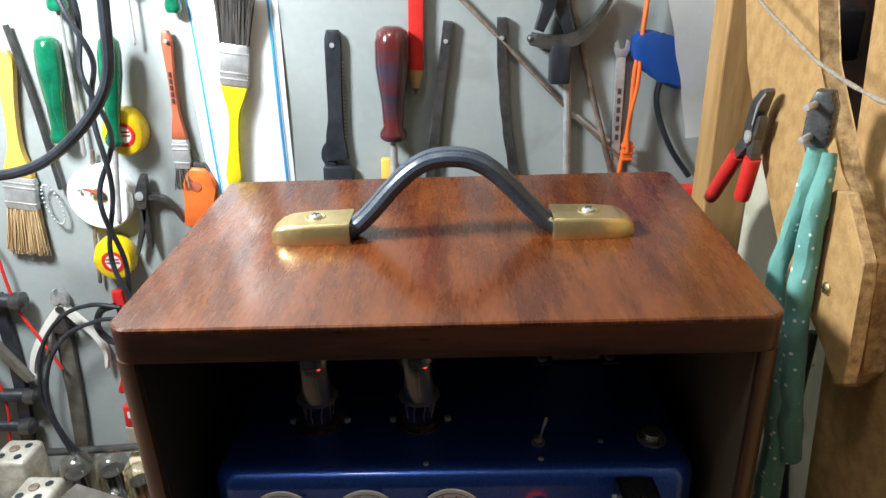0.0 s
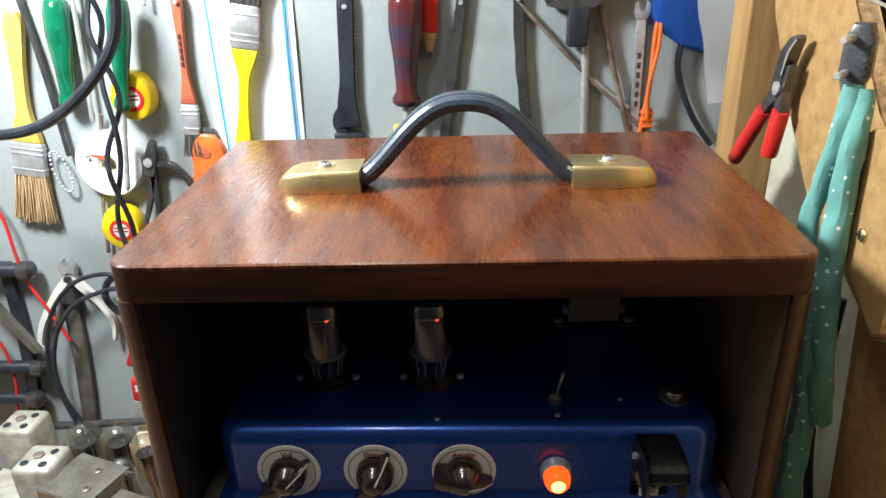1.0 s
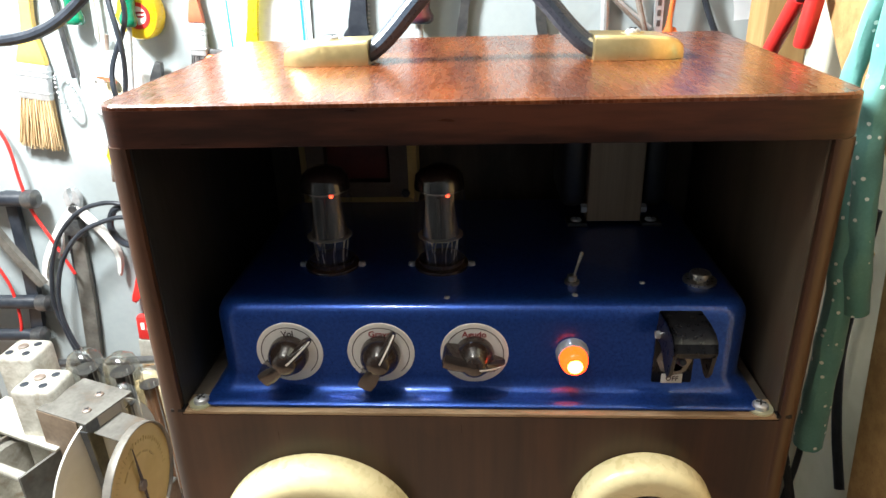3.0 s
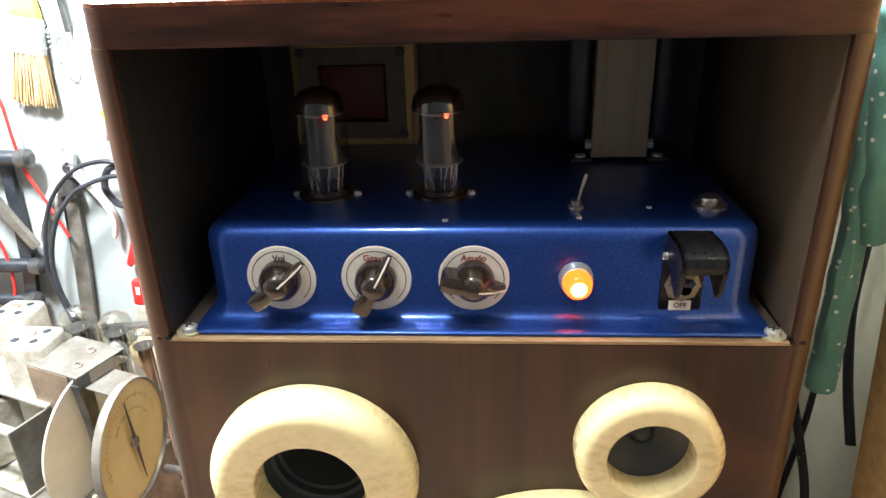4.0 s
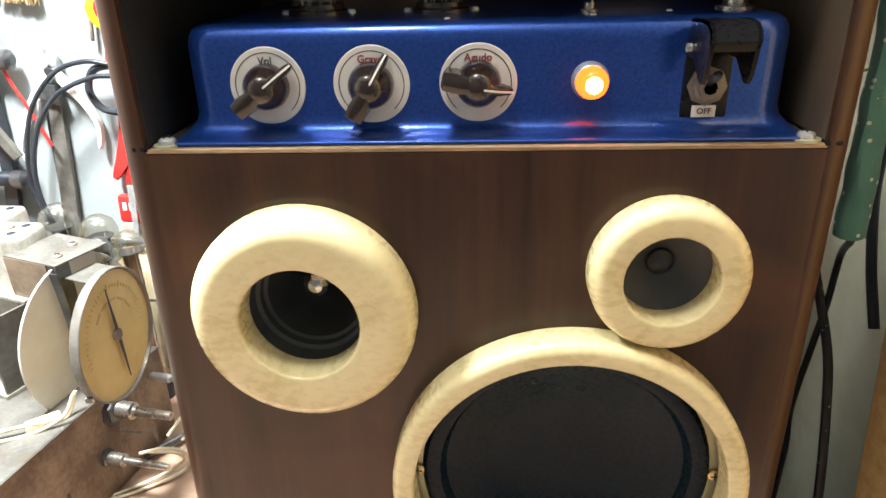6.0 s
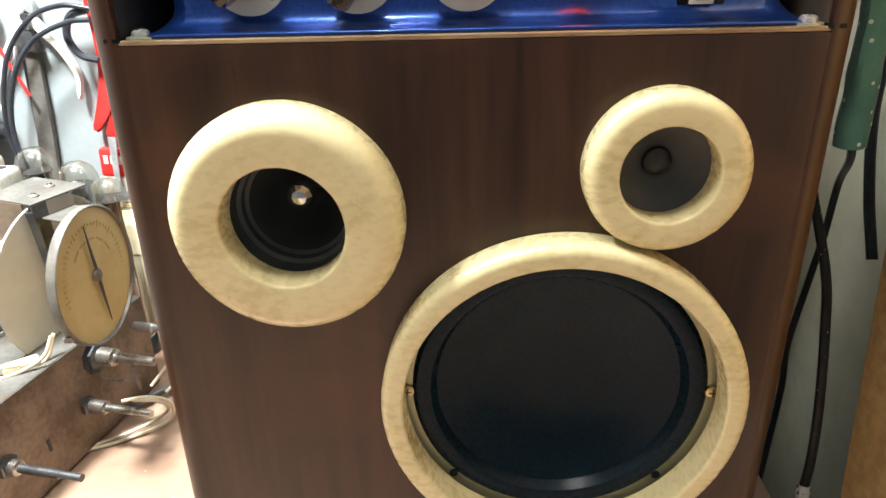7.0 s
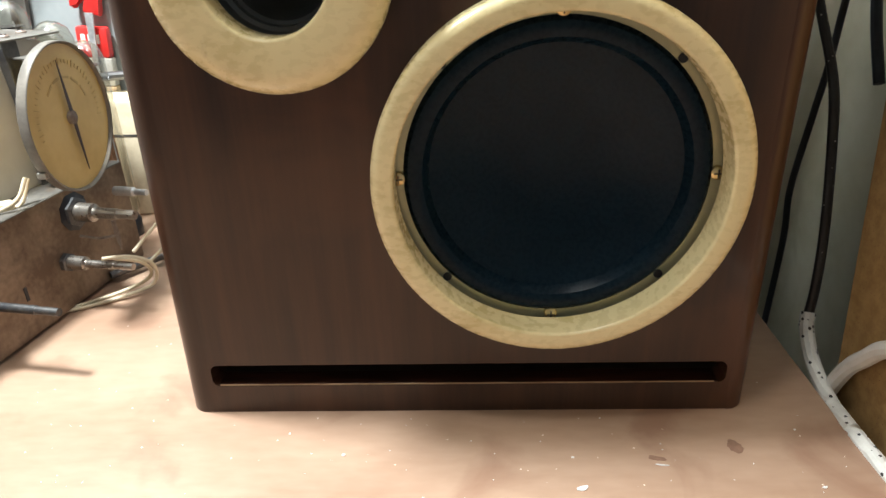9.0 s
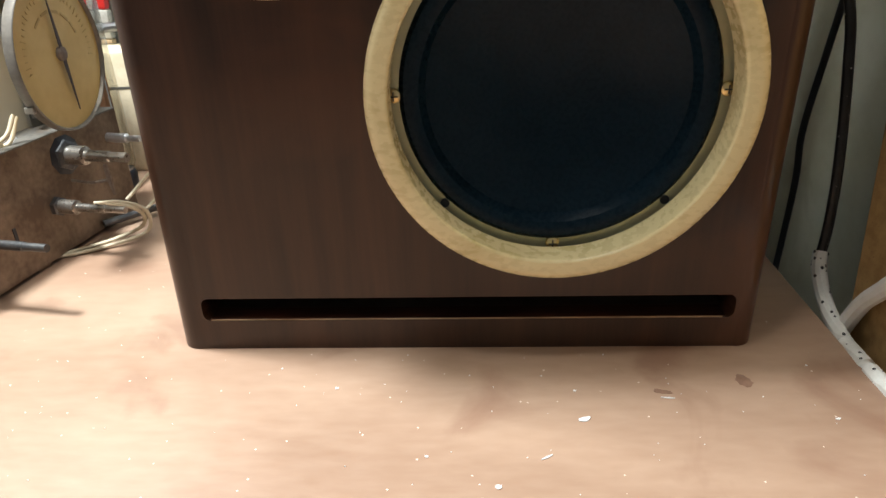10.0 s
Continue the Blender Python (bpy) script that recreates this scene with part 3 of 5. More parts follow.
part("lens", lathe([(0.0080, 0.0050), (0.0081, 0.0095), (0.0073, 0.0130), (0.0056, 0.0152), (0.0044, 0.0158)], 32), M_AMBER, lamp, "deep orange lens rim")
part("lens_core", lathe([(0.0044, 0.0157), (0.0020, 0.0167), (0, 0.0170)], 12), M_HOT, lamp, "bright middle of the lit lens")

switch = part("guarded_switch", box((-0.0115, -0.0190, 0.0), (0.0115, 0.0200, 0.0016), 0.0006), M_JET, amp, "black flip-guard toggle switch")
switch.matrix_local = pose(0.1185, AYF, 0.4040, 90)
part("nut", lathe([(0.0100, 0.0016), (0.0100, 0.0030), (0.0078, 0.0033), (0.0078, 0.0056), (0.0060, 0.0060), (0.0058, 0.0085), (0.0035, 0.0088)], 8), M_RIM, switch, smooth=False).location = (0, -0.003, 0)
part("lever", lathe([(0.0016, 0.004), (0.0019, 0.012), (0.0024, 0.016), (0.0018, 0.0182), (0, 0.0186)], 14), M_DARKSTEEL, switch).matrix_local = pose(0, -0.003, 0.002, -28)
part("label_plate", box((-0.0062, -0.0188, 0.0017), (0.0058, -0.0128, 0.0024)), M_WHITE, switch, "white plate marked off", smooth=False)
lettering("OFF", 0.0042, M_PRINT, switch, pose(0, -0.0158, 0.0025))
bm = bmesh.new()
cheek = [(0.0270, 0.002), (0.0288, 0.0040), (0.0300, 0.0200), (0.0292, 0.0300), (0.0262, 0.0352), (0.0215, 0.0368), (0.0185, 0.0355), (0.0060, 0.0325), (0.0015, 0.0290), (0.0020, 0.0250), (0.0110, 0.0120), (0.0110, 0.002)]
for x in (-0.0112, 0.0092):
    a = [bm.verts.new((x, y, z)) for y, z in cheek]
    b = [bm.verts.new((x + 0.002, y, z)) for y, z in cheek]
    bm.faces.new(a)
    bm.faces.new(b[::-1])
    for i in range(len(a)):
        bm.faces.new((a[i], b[i], b[(i + 1) % len(a)], a[(i + 1) % len(a)]))
hood = cheek[1:7]
loft([[(x, y + dy, z + dz) for y, z in hood for dy, dz in ((0, 0),)] + [(x, y - 0.0018, z - 0.0016) for y, z in hood[::-1]] for x in (-0.0112, 0.0112)], bm)
part("guard", bm, M_JET, switch, "raised black guard", angle=30).location = (0, 0.0010, -0.001)
part("hinge_pin", lathe([(0.0022, -0.0135), (0.0022, 0.0135)], 12), M_STEEL, switch).matrix_local = pose(0, 0.0165, 0.0065, 0, 90, 0)

# toggle and fuse cap on the deck
tog = part("toggle_switch", lathe([(0.0046, 0), (0.0046, 0.0016), (0.0030, 0.0022), (0.0030, 0.0050), (0.0018, 0.0054)], 12), M_SHAFT, amp, "small chrome toggle switch")
tog.location = (0.062, 0.056, DECK)
part("lever", lathe([(0.0008, 0.003), (0.0009, 0.012), (0.0012, 0.020), (0.0008, 0.0212), (0, 0.0214)], 12), M_SHAFT, tog).matrix_local = pose(0, 0, 0, 0, 14, 0)
cap = part("fuse_cap", lathe([(0.0098, 0), (0.0098, 0.0018), (0.0062, 0.0026), (0.0064, 0.0050), (0.0058, 0.0062), (0, 0.0064)], 24), M_SHAFT, amp, "round chrome fuse cap")
cap.location = (0.1385, 0.058, DECK)
for sx, sy in ((-0.013, 0.037), (0.062, 0.040), (0.104, 0.056)):
    small_screw(sx, sy, DECK, 0.0018)


def radio_tube(x, y):
    t = thing("vacuum_tube", "clear glass vacuum tube with dark silvered top, glowing", "vacuum tube", pose(x, y, DECK), "tubes on the amplifier")
    part("socket", lathe([(0.0175, 0), (0.0175, 0.002), (0.0150, 0.003), (0.0150, 0.0055), (0, 0.0055)], 32), M_BAKELITE, t)
    part("envelope", lathe([(0.0135, 0.0055), (0.0156, 0.008), (0.0160, 0.016), (0.0160, 0.048), (0.0157, 0.056), (0.0146, 0.0615), (0.0115, 0.0650), (0.006, 0.0672), (0, 0.0680)], 40), M_GLASS, t, "clear glass envelope").visible_shadow = False
    part("getter", lathe([(0.01545, 0.0535), (0.0154, 0.0560), (0.0143, 0.0612), (0.0112, 0.0646), (0.006, 0.0668), (0, 0.0675)], 40), M_GETTER, t, "dark silvered dome")
    part("plate", lathe([(0.0118, 0.0225), (0.0105, 0.030), (0.0092, 0.040), (0.0086, 0.0495), (0.0086, 0.0510), (0.004, 0.0512)], 24), M_PLATE, t, "grey metal plate")
    part("plate_fin", box((-0.0014, -0.0128, 0.024), (0.0014, 0.0128, 0.050), 0.0004), M_PLATE, t, smooth=False)
    part("lower_mica", lathe([(0.0, 0.0212), (0.0142, 0.0212), (0.0146, 0.0219), (0.0138, 0.0221), (0, 0.0220)], 18), M_MICA, t, "pale mica spacer")
    part("upper_mica", lathe([(0.0, 0.0515), (0.0128, 0.0515), (0.0128, 0.0522), (0, 0.0522)], 18), M_MICA, t)
    for k in range(9):
        a = radians(40 * k + 10)
        part("lead_wire", tube([(0.0095 * math.cos(a), 0.0095 * math.sin(a), 0.0055), (0.0105 * math.cos(a), 0.0105 * math.sin(a), 0.013), (0.0115 * math.cos(a + 0.15), 0.0115 * math.sin(a + 0.15), 0.0205)], 0.00042, 3, 5), M_SHAFT, t)
    part("heater", lathe([(0.0, 0.0495), (0.0013, 0.0505), (0.0015, 0.0525), (0.0, 0.0545)], 8), M_HEATER, t, "red glowing heater end").location = (0.0055, -0.0098, 0)
    for dx in (-0.0192, 0.0192):
        small_screw(dx, 0, 0.0012, 0.0026, t)
    return t


radio_tube(-0.0900, 0.0825)
radio_tube(-0.0185, 0.0825)

# output transformer with a gilt frame
tr1 = thing("output_transformer", "square transformer with gilt-edged frame and red winding", "transformer", pose(-0.0915, 0.198, DECK))
bm = bmesh.new()
w, h, d = 0.0470, 0.0820, 0.032
loop_out = [(-w, 0.0), (w, 0.0), (w, h), (-w, h)]
loop_mid = [(-w + 0.0065, 0.0065), (w - 0.0065, 0.0065), (w - 0.0065, h - 0.0065), (-w + 0.0065, h - 0.0065)]
loop_in = [(-w + 0.021, 0.019), (w - 0.021, 0.019), (w - 0.021, h - 0.019), (-w + 0.021, h - 0.019)]
va = [bm.verts.new((x, 0.006, z)) for x, z in loop_out]
vb = [bm.verts.new((x, 0.0, z)) for x, z in loop_mid]
vc = [bm.verts.new((x, d, z)) for x, z in loop_out]
for i in range(4):
    j = (i + 1) % 4
    bm.faces.new((va[i], va[j], vb[j], vb[i]))
    bm.faces.new((va[j], va[i], vc[i], vc[j]))
part("gilt_edge", bm, M_GOLD, tr1, "gilt bevelled edge", smooth=False)
bm = bmesh.new()
vb = [bm.verts.new((x, -0.0003, z)) for x, z in loop_mid]
vd = [bm.verts.new((x, -0.0003, z)) for x, z in loop_in]
ve = [bm.verts.new((x, 0.010, z)) for x, z in loop_in]
for i in range(4):
    j = (i + 1) % 4
    bm.faces.new((vb[i], vb[j], vd[j], vd[i]))
    bm.faces.new((vd[i], vd[j], ve[j], ve[i]))
part("frame", bm, M_FRAME, tr1, smooth=False)
part("winding", box((-w + 0.022, 0.004, 0.020), (w - 0.022, d - 0.002, h - 0.020), 0.003), M_CORE, tr1, "dark red paper winding")
for x in (-w + 0.009, w - 0.009):
    for z in (0.010, h - 0.010):
        part("bolt", lathe([(0.0038, 0), (0.0038, 0.002), (0.0030, 0.003), (0, 0.003)], 6), M_BLACK, tr1, smooth=False).matrix_local = pose(x, -0.0004, z, 90)

# mains transformer with black bells
tr2 = thing("mains_transformer", "upright transformer with tan lamination and black end bells", "transformer", pose(0.1035, 0.152, DECK))
part("lamination", box((-0.0195, 0, 0.002), (0.0195, 0.075, 0.094), 0.001), M_TAN, tr2, "tan varnished lamination stack", smooth=False)
for s in (-1, 1):
    part("end_bell", box((min(s * 0.0195, s * 0.038), 0.006, 0.010), (max(s * 0.0195, s * 0.038), 0.070, 0.090), 0.007, seg=3), M_BLACK, tr2, "black metal end bell")
    part("foot", box((min(s * 0.0195, s * 0.034), -0.006, 0.0), (max(s * 0.0195, s * 0.034), 0.010, 0.003), 0.0008), M_BLACK, tr2, smooth=False)
    screw(tr2, pose(s * 0.027, 0.001, 0.003), 0.0042, M_STEEL, "", "bolt")
    part("side_bolt", lathe([(0.0035, 0), (0.0035, 0.004), (0, 0.0042)], 6), M_STEEL, tr2, smooth=False).matrix_local = pose(s * 0.0195, 0.004, 0.011, 0, s * 90, 0)

# ---- carrying handle ----
handle = thing("carrying_handle", "dark vinyl strap handle with brass end caps", "handle", pose(0.0070, 0.1340, TOP))
n = 44
secs = []
for i in range(n + 1):
    u = -1 + 2 * i / n
    x = 0.0765 * u
    z = 0.0060 + 0.0510 * (0.5 + 0.5 * math.cos(math.pi * abs(u) ** 1.22)) ** 0.92
    u2 = min(1.0, u + 0.02)
    u1 = max(-1.0, u - 0.02)
    zz = [0.0060 + 0.0510 * (0.5 + 0.5 * math.cos(math.pi * abs(q) ** 1.22)) ** 0.92 for q in (u1, u2)]
    t = Vector((0.0765 * (u2 - u1), 0, zz[1] - zz[0])).normalized()
    nrm = Vector((-t.z, 0, t.x))
    prof = [(-0.0092, -0.0040), (-0.0070, -0.0062), (0.0070, -0.0062), (0.0092, -0.0040), (0.0104, -0.0008), (0.0098, 0.0022), (0.0078, 0.0042), (0.0064, 0.0045), (0.0056, 0.0037), (0.0046, 0.0054), (0.0, 0.0060), (-0.0046, 0.0054), (-0.0056, 0.0037), (-0.0064, 0.0045), (-0.0078, 0.0042), (-0.0098, 0.0022), (-0.0104, -0.0008)]
    secs.append([Vector((x, a, z)) + nrm * b for a, b in prof])
part("strap", loft(secs), M_STRAP, handle, "dark blue-grey ribbed strap", angle=24)
for s in (-1, 1):
    rows = []
    for x, hw, h in ((0.0700, 0.0165, 0.0150), (0.0712, 0.0168, 0.0152), (0.100, 0.0166, 0.0146), (0.114, 0.0155, 0.0135), (0.121, 0.0128, 0.0115), (0.1255, 0.0095, 0.0080), (0.1262, 0.0090, 0.0002)):
        rows.append([(s * x, -hw, 0.0002), (s * x, -hw, h * 0.82), (s * x, -hw * 0.86, h), (s * x, hw * 0.86, h), (s * x, hw, h * 0.82), (s * x, hw, 0.0002)])
    cap = part("end_cap", loft(rows), M_BRASS, handle, "worn brass end cap", angle=45)
    part("dimple", lathe([(0.0075, 0.0), (0.0066, 0.0006), (0.0055, 0.0002), (0, 0.0002)], 24), M_BRASS, cap).location = (s * 0.0955, 0, 0.0147)
    screw(cap, pose(s * 0.0955, 0, 0.0150, 0, 0, 25), 0.0046, M_STEEL)

# ---- tools hung on the back wall ----
WALL = 0.43


def hung(name, label, category, x, z, lean=0.0, off=0.0, group="tools on the wall"):
    """A thing on the back wall: local z runs up it, local -y comes out; lean tips its top to the right."""
    return thing(name, label, category, pose(x, WALL - off, z, 0, lean, 0), group)


def nail(parent, x, z, out=0.012):
    bm = lathe([(0.0008, 0), (0.0008, out), (0.0022, out), (0.0022, out + 0.0008), (0, out + 0.001)], 10)
    part("nail", bm, M_STEEL, parent).matrix_local = pose(x, 0, z, 90)


def paint_brush(x, z, lean, handle, w, ferrule, bristle, colour, hair, label, off=0.004, up=False):
    """Origin at the ferrule's joint with the handle; the bristles hang down."""
    b = hung("paint_brush", label, "paint brush", x, z, lean + (180 if up else 0), off)
    th = 0.010
    n = [(0, 0.0), (0, handle * 0.10), (0, handle * 0.28), (0, handle * 0.6), (0, handle * 0.9), (0, handle)]
    part("handle", prism(strip(n, (w * 0.92, w * 0.72, w * 0.36, w * 0.36, w * 0.54, w * 0.28)), -th * 0.8, 0.002, y0=-th * 0.1), colour, b)
    part("ferrule", box((-w / 2, -th, -ferrule), (w / 2, 0, 0.0), 0.0025), M_STEEL, b, "nickel ferrule")
    for q in (0.18, 0.32, 0.78):
        part("ferrule_ridge", box((-w / 2 - 0.0004, -th - 0.0006, -ferrule * q - 0.001), (w / 2 + 0.0004, 0, -ferrule * q + 0.001), 0.0004), M_STEEL, b)
    bm = bmesh.new()
    rnd = random.Random(int(x * 1000) + 7)
    for i in range(230):
        px, py = rnd.uniform(-0.47, 0.47) * w, -rnd.uniform(0.1, 0.9) * th
        fan = 1.0 + rnd.uniform(0.15, 0.5)
        ln = bristle * rnd.uniform(0.88, 1.03)
        a = Vector((px, py, -ferrule + 0.002))
        e = Vector((px * fan + rnd.uniform(-0.002, 0.002), py - (0.004 * rnd.random()), -ferrule - ln))
        s = w * 0.026
        loft([[a + Vector((-s, 0, 0)), a + Vector((s, -s, 0)), a + Vector((s, s, 0))], [e + Vector((-s * 0.5, 0, 0)), e + Vector((s * 0.5, -s * 0.5, 0)), e + Vector((s * 0.5, s * 0.5, 0))]], bm)
    part("bristles", bm, hair, b, smooth=False)
    return b


paint_brush(-0.485, 0.522, 9, 0.140, 0.036, 0.040, 0.056, M_CREAMY, M_BRISTLE, "wide flat paint brush with cream-yellow handle and straw bristles")
pb = paint_brush(-0.2935, 0.560, 3, 0.115, 0.0175, 0.034, 0.024, M_BRICK, M_BLACKBRISTLE, "narrow flat paint brush with red-brown handle")
for k in range(5):
    part("print_bar", box((-0.0012, -0.0105, 0.040 + 0.007 * k), (0.0012, -0.0090, 0.045 + 0.007 * k)), M_PRINT, pb, smooth=False)
paint_brush(-0.2215, 0.617, 9, 0.112, 0.030, 0.044, 0.055, M_BRIGHT, M_BLACKBRISTLE, "flat paint brush with bright yellow handle and dark bristles", 0.012, True)
nail(pb, 0.001, 0.105)


def screwdriver(x, z, lean, handle_len, r, shaft_len, colour, label, off=0.016, rs=0.0026, tip=True, fluted=6):
    """Hangs handle up; origin where the shaft leaves the handle."""
    s = hung("screwdriver", label, "screwdriver", x, z, lean, off)
    bm = lathe([(r * 0.62, 0.0), (r * 0.80, 0.003), (r * 0.80, 0.008), (r * 0.58, 0.015), (r * 0.70, handle_len * 0.35), (r, handle_len * 0.66), (r, handle_len * 0.86), (r * 0.85, handle_len * 0.96), (r * 0.45, handle_len), (0, handle_len)], 24)
    for v in bm.verts:
        a = math.atan2(v.co.y, v.co.x)
        if 0.016 < v.co.z < handle_len * 0.95:
            k = 1 - 0.08 * (0.5 + 0.5 * math.cos(a * fluted))
            v.co.x *= k
            v.co.y *= k
    part("handle", bm, colour, s, angle=60)
    if shaft_len:
        part("shaft", lathe([(rs, 0.002), (rs, -shaft_len * 0.93), (rs * 1.2, -shaft_len * 0.95), (rs * 0.5, -shaft_len), (0, -shaft_len)], 12), M_STEEL, s, "steel shaft")
    return s


screwdriver(-0.4225, 0.562, 6.5, 0.112, 0.0135, 0.0, M_GREEN, "stubby screwdriver handle of clear green plastic")
screwdriver(-0.3925, 0.697, 4, 0.09, 0.013, 0.155, M_GREEN, "long screwdriver with green plastic handle", 0.012)
screwdriver(-0.3570, 0.560, 9.5, 0.114, 0.0115, 0.092, M_GREEN, "slim screwdriver with clear green handle", 0.030)
screwdriver(-0.3180, 0.715, 3, 0.08, 0.010, 0.054, M_GREEN, "small screwdriver with green handle", 0.012, 0.0016)
screwdriver(-0.2735, 0.692, 2, 0.09, 0.011, 0.0, M_GREEN, "short green screwdriver handle", 0.012)
screwdriver(-0.0560, 0.555, 2.5, 0.118, 0.0185, 0.075, M_DARKRED, "large screwdriver with dark red and blue handle", 0.020, 0.0042, fluted=8)


def cord(name, label, points, r, material, category="cable", group="", steps=8, seg=10):
    ob = part(name, tube(points, r, steps, seg), material)
    return tagged(ob, label, category, group)


# rods
rods = (("metal_rod", "long dark steel rod leaning on the wall", [(-0.454, 0.685), (-0.446, 0.60), (-0.442, 0.505)], 0.0032, M_DARKSTEEL),
        ("metal_rod", "thin rusty bent rod leaning across the wall", [(0.010, 0.706), (0.069, 0.647), (0.124, 0.590), (0.192, 0.526)], 0.0022, M_RUST),
        ("metal_rod", "bright steel rod standing behind the cabinet", [(0.131, 0.62), (0.1335, 0.56), (0.136, 0.48)], 0.0042, M_STEEL),
        ("metal_rod", "rusty rod leaning behind the cabinet", [(0.130, 0.705), (0.155, 0.61), (0.189, 0.495)], 0.0032, M_RUST),
        ("metal_rod", "short thin steel rod behind the cabinet", [(0.143, 0.574), (0.160, 0.560), (0.181, 0.544)], 0.0018, M_STEEL),
        ("metal_rod", "old grey rod hanging beside the tape roll", [(-0.395, 0.55), (-0.413, 0.47), (-0.425, 0.385)], 0.0022, M_RUST))
for nm, lab, line, r, mt in rods:
    cord(nm, lab, [(x, WALL - 0.008, z) for x, z in line], r, mt, "rod")


def tape_measure(x, z, label):
    t = hung("tape_measure", label, "tape measure", x, z, 0, 0.0)
    prof = [(0.0225 * math.cos(a) * (1.08 if math.cos(a) < 0 and math.sin(a) < 0 else 1), 0.0265 * math.sin(a)) for a in (2 * math.pi * k / 28 for k in range(28))]
    part("case", prism(prof, -0.024, 0.005), M_YELLOW, t)
    part("ring_mark", lathe([(0.0135, 0), (0.0135, 0.0008), (0.0095, 0.001), (0.0092, 0)], 28), M_RED, t, "red ring print").matrix_local = pose(0.001, -0.0238, -0.002, 90)
    part("centre_mark", lathe([(0.0092, 0), (0.0092, 0.0005), (0, 0.0006)], 24), M_WHITE, t).matrix_local = pose(0.001, -0.0238, -0.002, 90)
    for k in range(2):
        part("print_bar", box((-0.007, -0.0246, -0.004 + 0.004 * k), (0.009, -0.0242, -0.002 + 0.004 * k)), M_PRINT_RED, t, smooth=False)
    return t


tape_measure(-0.3500, 0.5715, "yellow plastic tape measure with red ring print")
tape_measure(-0.3950, 0.4210, "yellow plastic tape measure hung low on the wall")

roll = hung("tape_roll", "white roll of tape on a nail", "tape roll", -0.395, 0.4955, 6)
part("roll", lathe([(0.0100, 0), (0.0100, 0.016), (0.0120, 0.018), (0.0355, 0.018), (0.0375, 0.016), (0.0375, 0)], 48, closed=True), M_PAPER, roll).matrix_local = pose(0, 0, 0, 90)
part("paper_core", lathe([(0.0101, 0.001), (0.0101, 0.0155), (0.0085, 0.0155), (0.0085, 0.001)], 32, closed=True), M_WIRE, roll, "tan paper core").matrix_local = pose(0, 0, 0, 90)
part("slit", prism(strip([(-0.018, 0.010), (-0.008, 0.009), (0.004, 0.005)], (0.002, 0.004, 0.003)), -0.0006, y0=-0.0178), M_BRICK, roll, smooth=False)
nail(roll, -0.020, 0.010, 0.022)

# orange scraper with a hole
scr = hung("scraper", "orange plastic scraper handle with a hanging hole", "scraper", -0.2880, 0.455, 8)
bm = prism(strip([(0, 0), (0, 0.030), (0, 0.055), (0, 0.072)], (0.036, 0.033, 0.036, 0.016)), -0.014, 0.003)
part("handle", bm, M_ORANGE, scr)
part("hanging_hole", lathe([(0.0062, 0), (0.0062, 0.0006), (0, 0.0006)], 20), M_BRICK, scr).matrix_local = pose(-0.003, -0.0142, 0.051, 90)
part("steel_top", prism(strip([(0, 0.066), (0, 0.078)], (0.024, 0.012), 2), -0.006, 0.001, y0=-0.004), M_DARKSTEEL, scr)

# plastic sheet with blue lines, rounded by a slight bulge
bag = hung("plastic_sheet", "white plastic bag sheet with blue printed lines", "plastic sheet", -0.222, 0.60, 0, 0.002)


def sheet(xa, xb, out):
    bm = bmesh.new()
    grid = []
    for j in range(13):
        v = j / 12
        z = -0.115 + 0.28 * v
        row = []
        for i in range(9):
            u = i / 8
            l = -0.0460 + 0.012 * (v - 0.4) * -0.25
            x = l + (0.052 - l) * u
            x += -0.004 + 0.008 * v * (u - 0.2)
            x = x if xa is None else l + (0.052 - l) * (xa + (xb - xa) * u) - 0.004 + 0.008 * v * (xa - 0.2)
            uu = u if xa is None else xa
            row.append(bm.verts.new((x, -out - 0.006 * math.sin(math.pi * uu) - 0.0015 * math.sin(7 * v + 5 * uu), z)))
        grid.append(row)
    for a, b in zip(grid, grid[1:]):
        for i in range(8):
            bm.faces.new((a[i], a[i + 1], b[i + 1], b[i]))
    return bm


part("sheet", sheet(None, None, 0.0), M_BAG, bag)
for xa, xb in ((0.11, 0.135), (0.145, 0.152), (0.90, 0.925), (0.94, 0.947)):
    part("blue_line", sheet(xa, xb, 0.0006), M_BLUELINE, bag)

# keyhole saw in a black holder
saw = hung("keyhole_saw", "black keyhole saw with a fine toothed edge", "saw", -0.1235, 0.500, 3)
part("handle", prism(strip([(0.001, 0.03), (-0.001, 0.055), (0, 0.08), (0, 0.12), (0, 0.162), (0, 0.170)], (0.024, 0.020, 0.0155, 0.0155, 0.0155, 0.009)), -0.010, 0.002), M_BLACK, saw)
part("hook", prism(strip([(-0.004, 0.022), (-0.012, 0.030), (-0.013, 0.042), (-0.008, 0.052)], (0.010, 0.009, 0.007, 0.004)), -0.008, 0.001), M_BLACK, saw)
part("holder_base", box((-0.016, -0.012, -0.02), (0.018, 0, 0.024), 0.003), M_BLACK, saw)
bm = bmesh.new()
for k in range(26):
    z = 0.030 + 0.0042 * k
    prism([(0.0085, z), (0.0115, z + 0.0014), (0.0085, z + 0.0034)], -0.001, bm=bm, y0=-0.003)
part("teeth", bm, M_STEEL, saw, "bright saw teeth", smooth=False)
part("rivet", lathe([(0.0026, 0), (0.0026, 0.0012), (0, 0.0014)], 12), M_STEEL, saw).matrix_local = pose(0, -0.010, 0.155, 90)

yb = hung("wooden_stub", "small yellow wooden tool stub behind the cabinet", "tool", -0.068, 0.49, 2, 0.004)
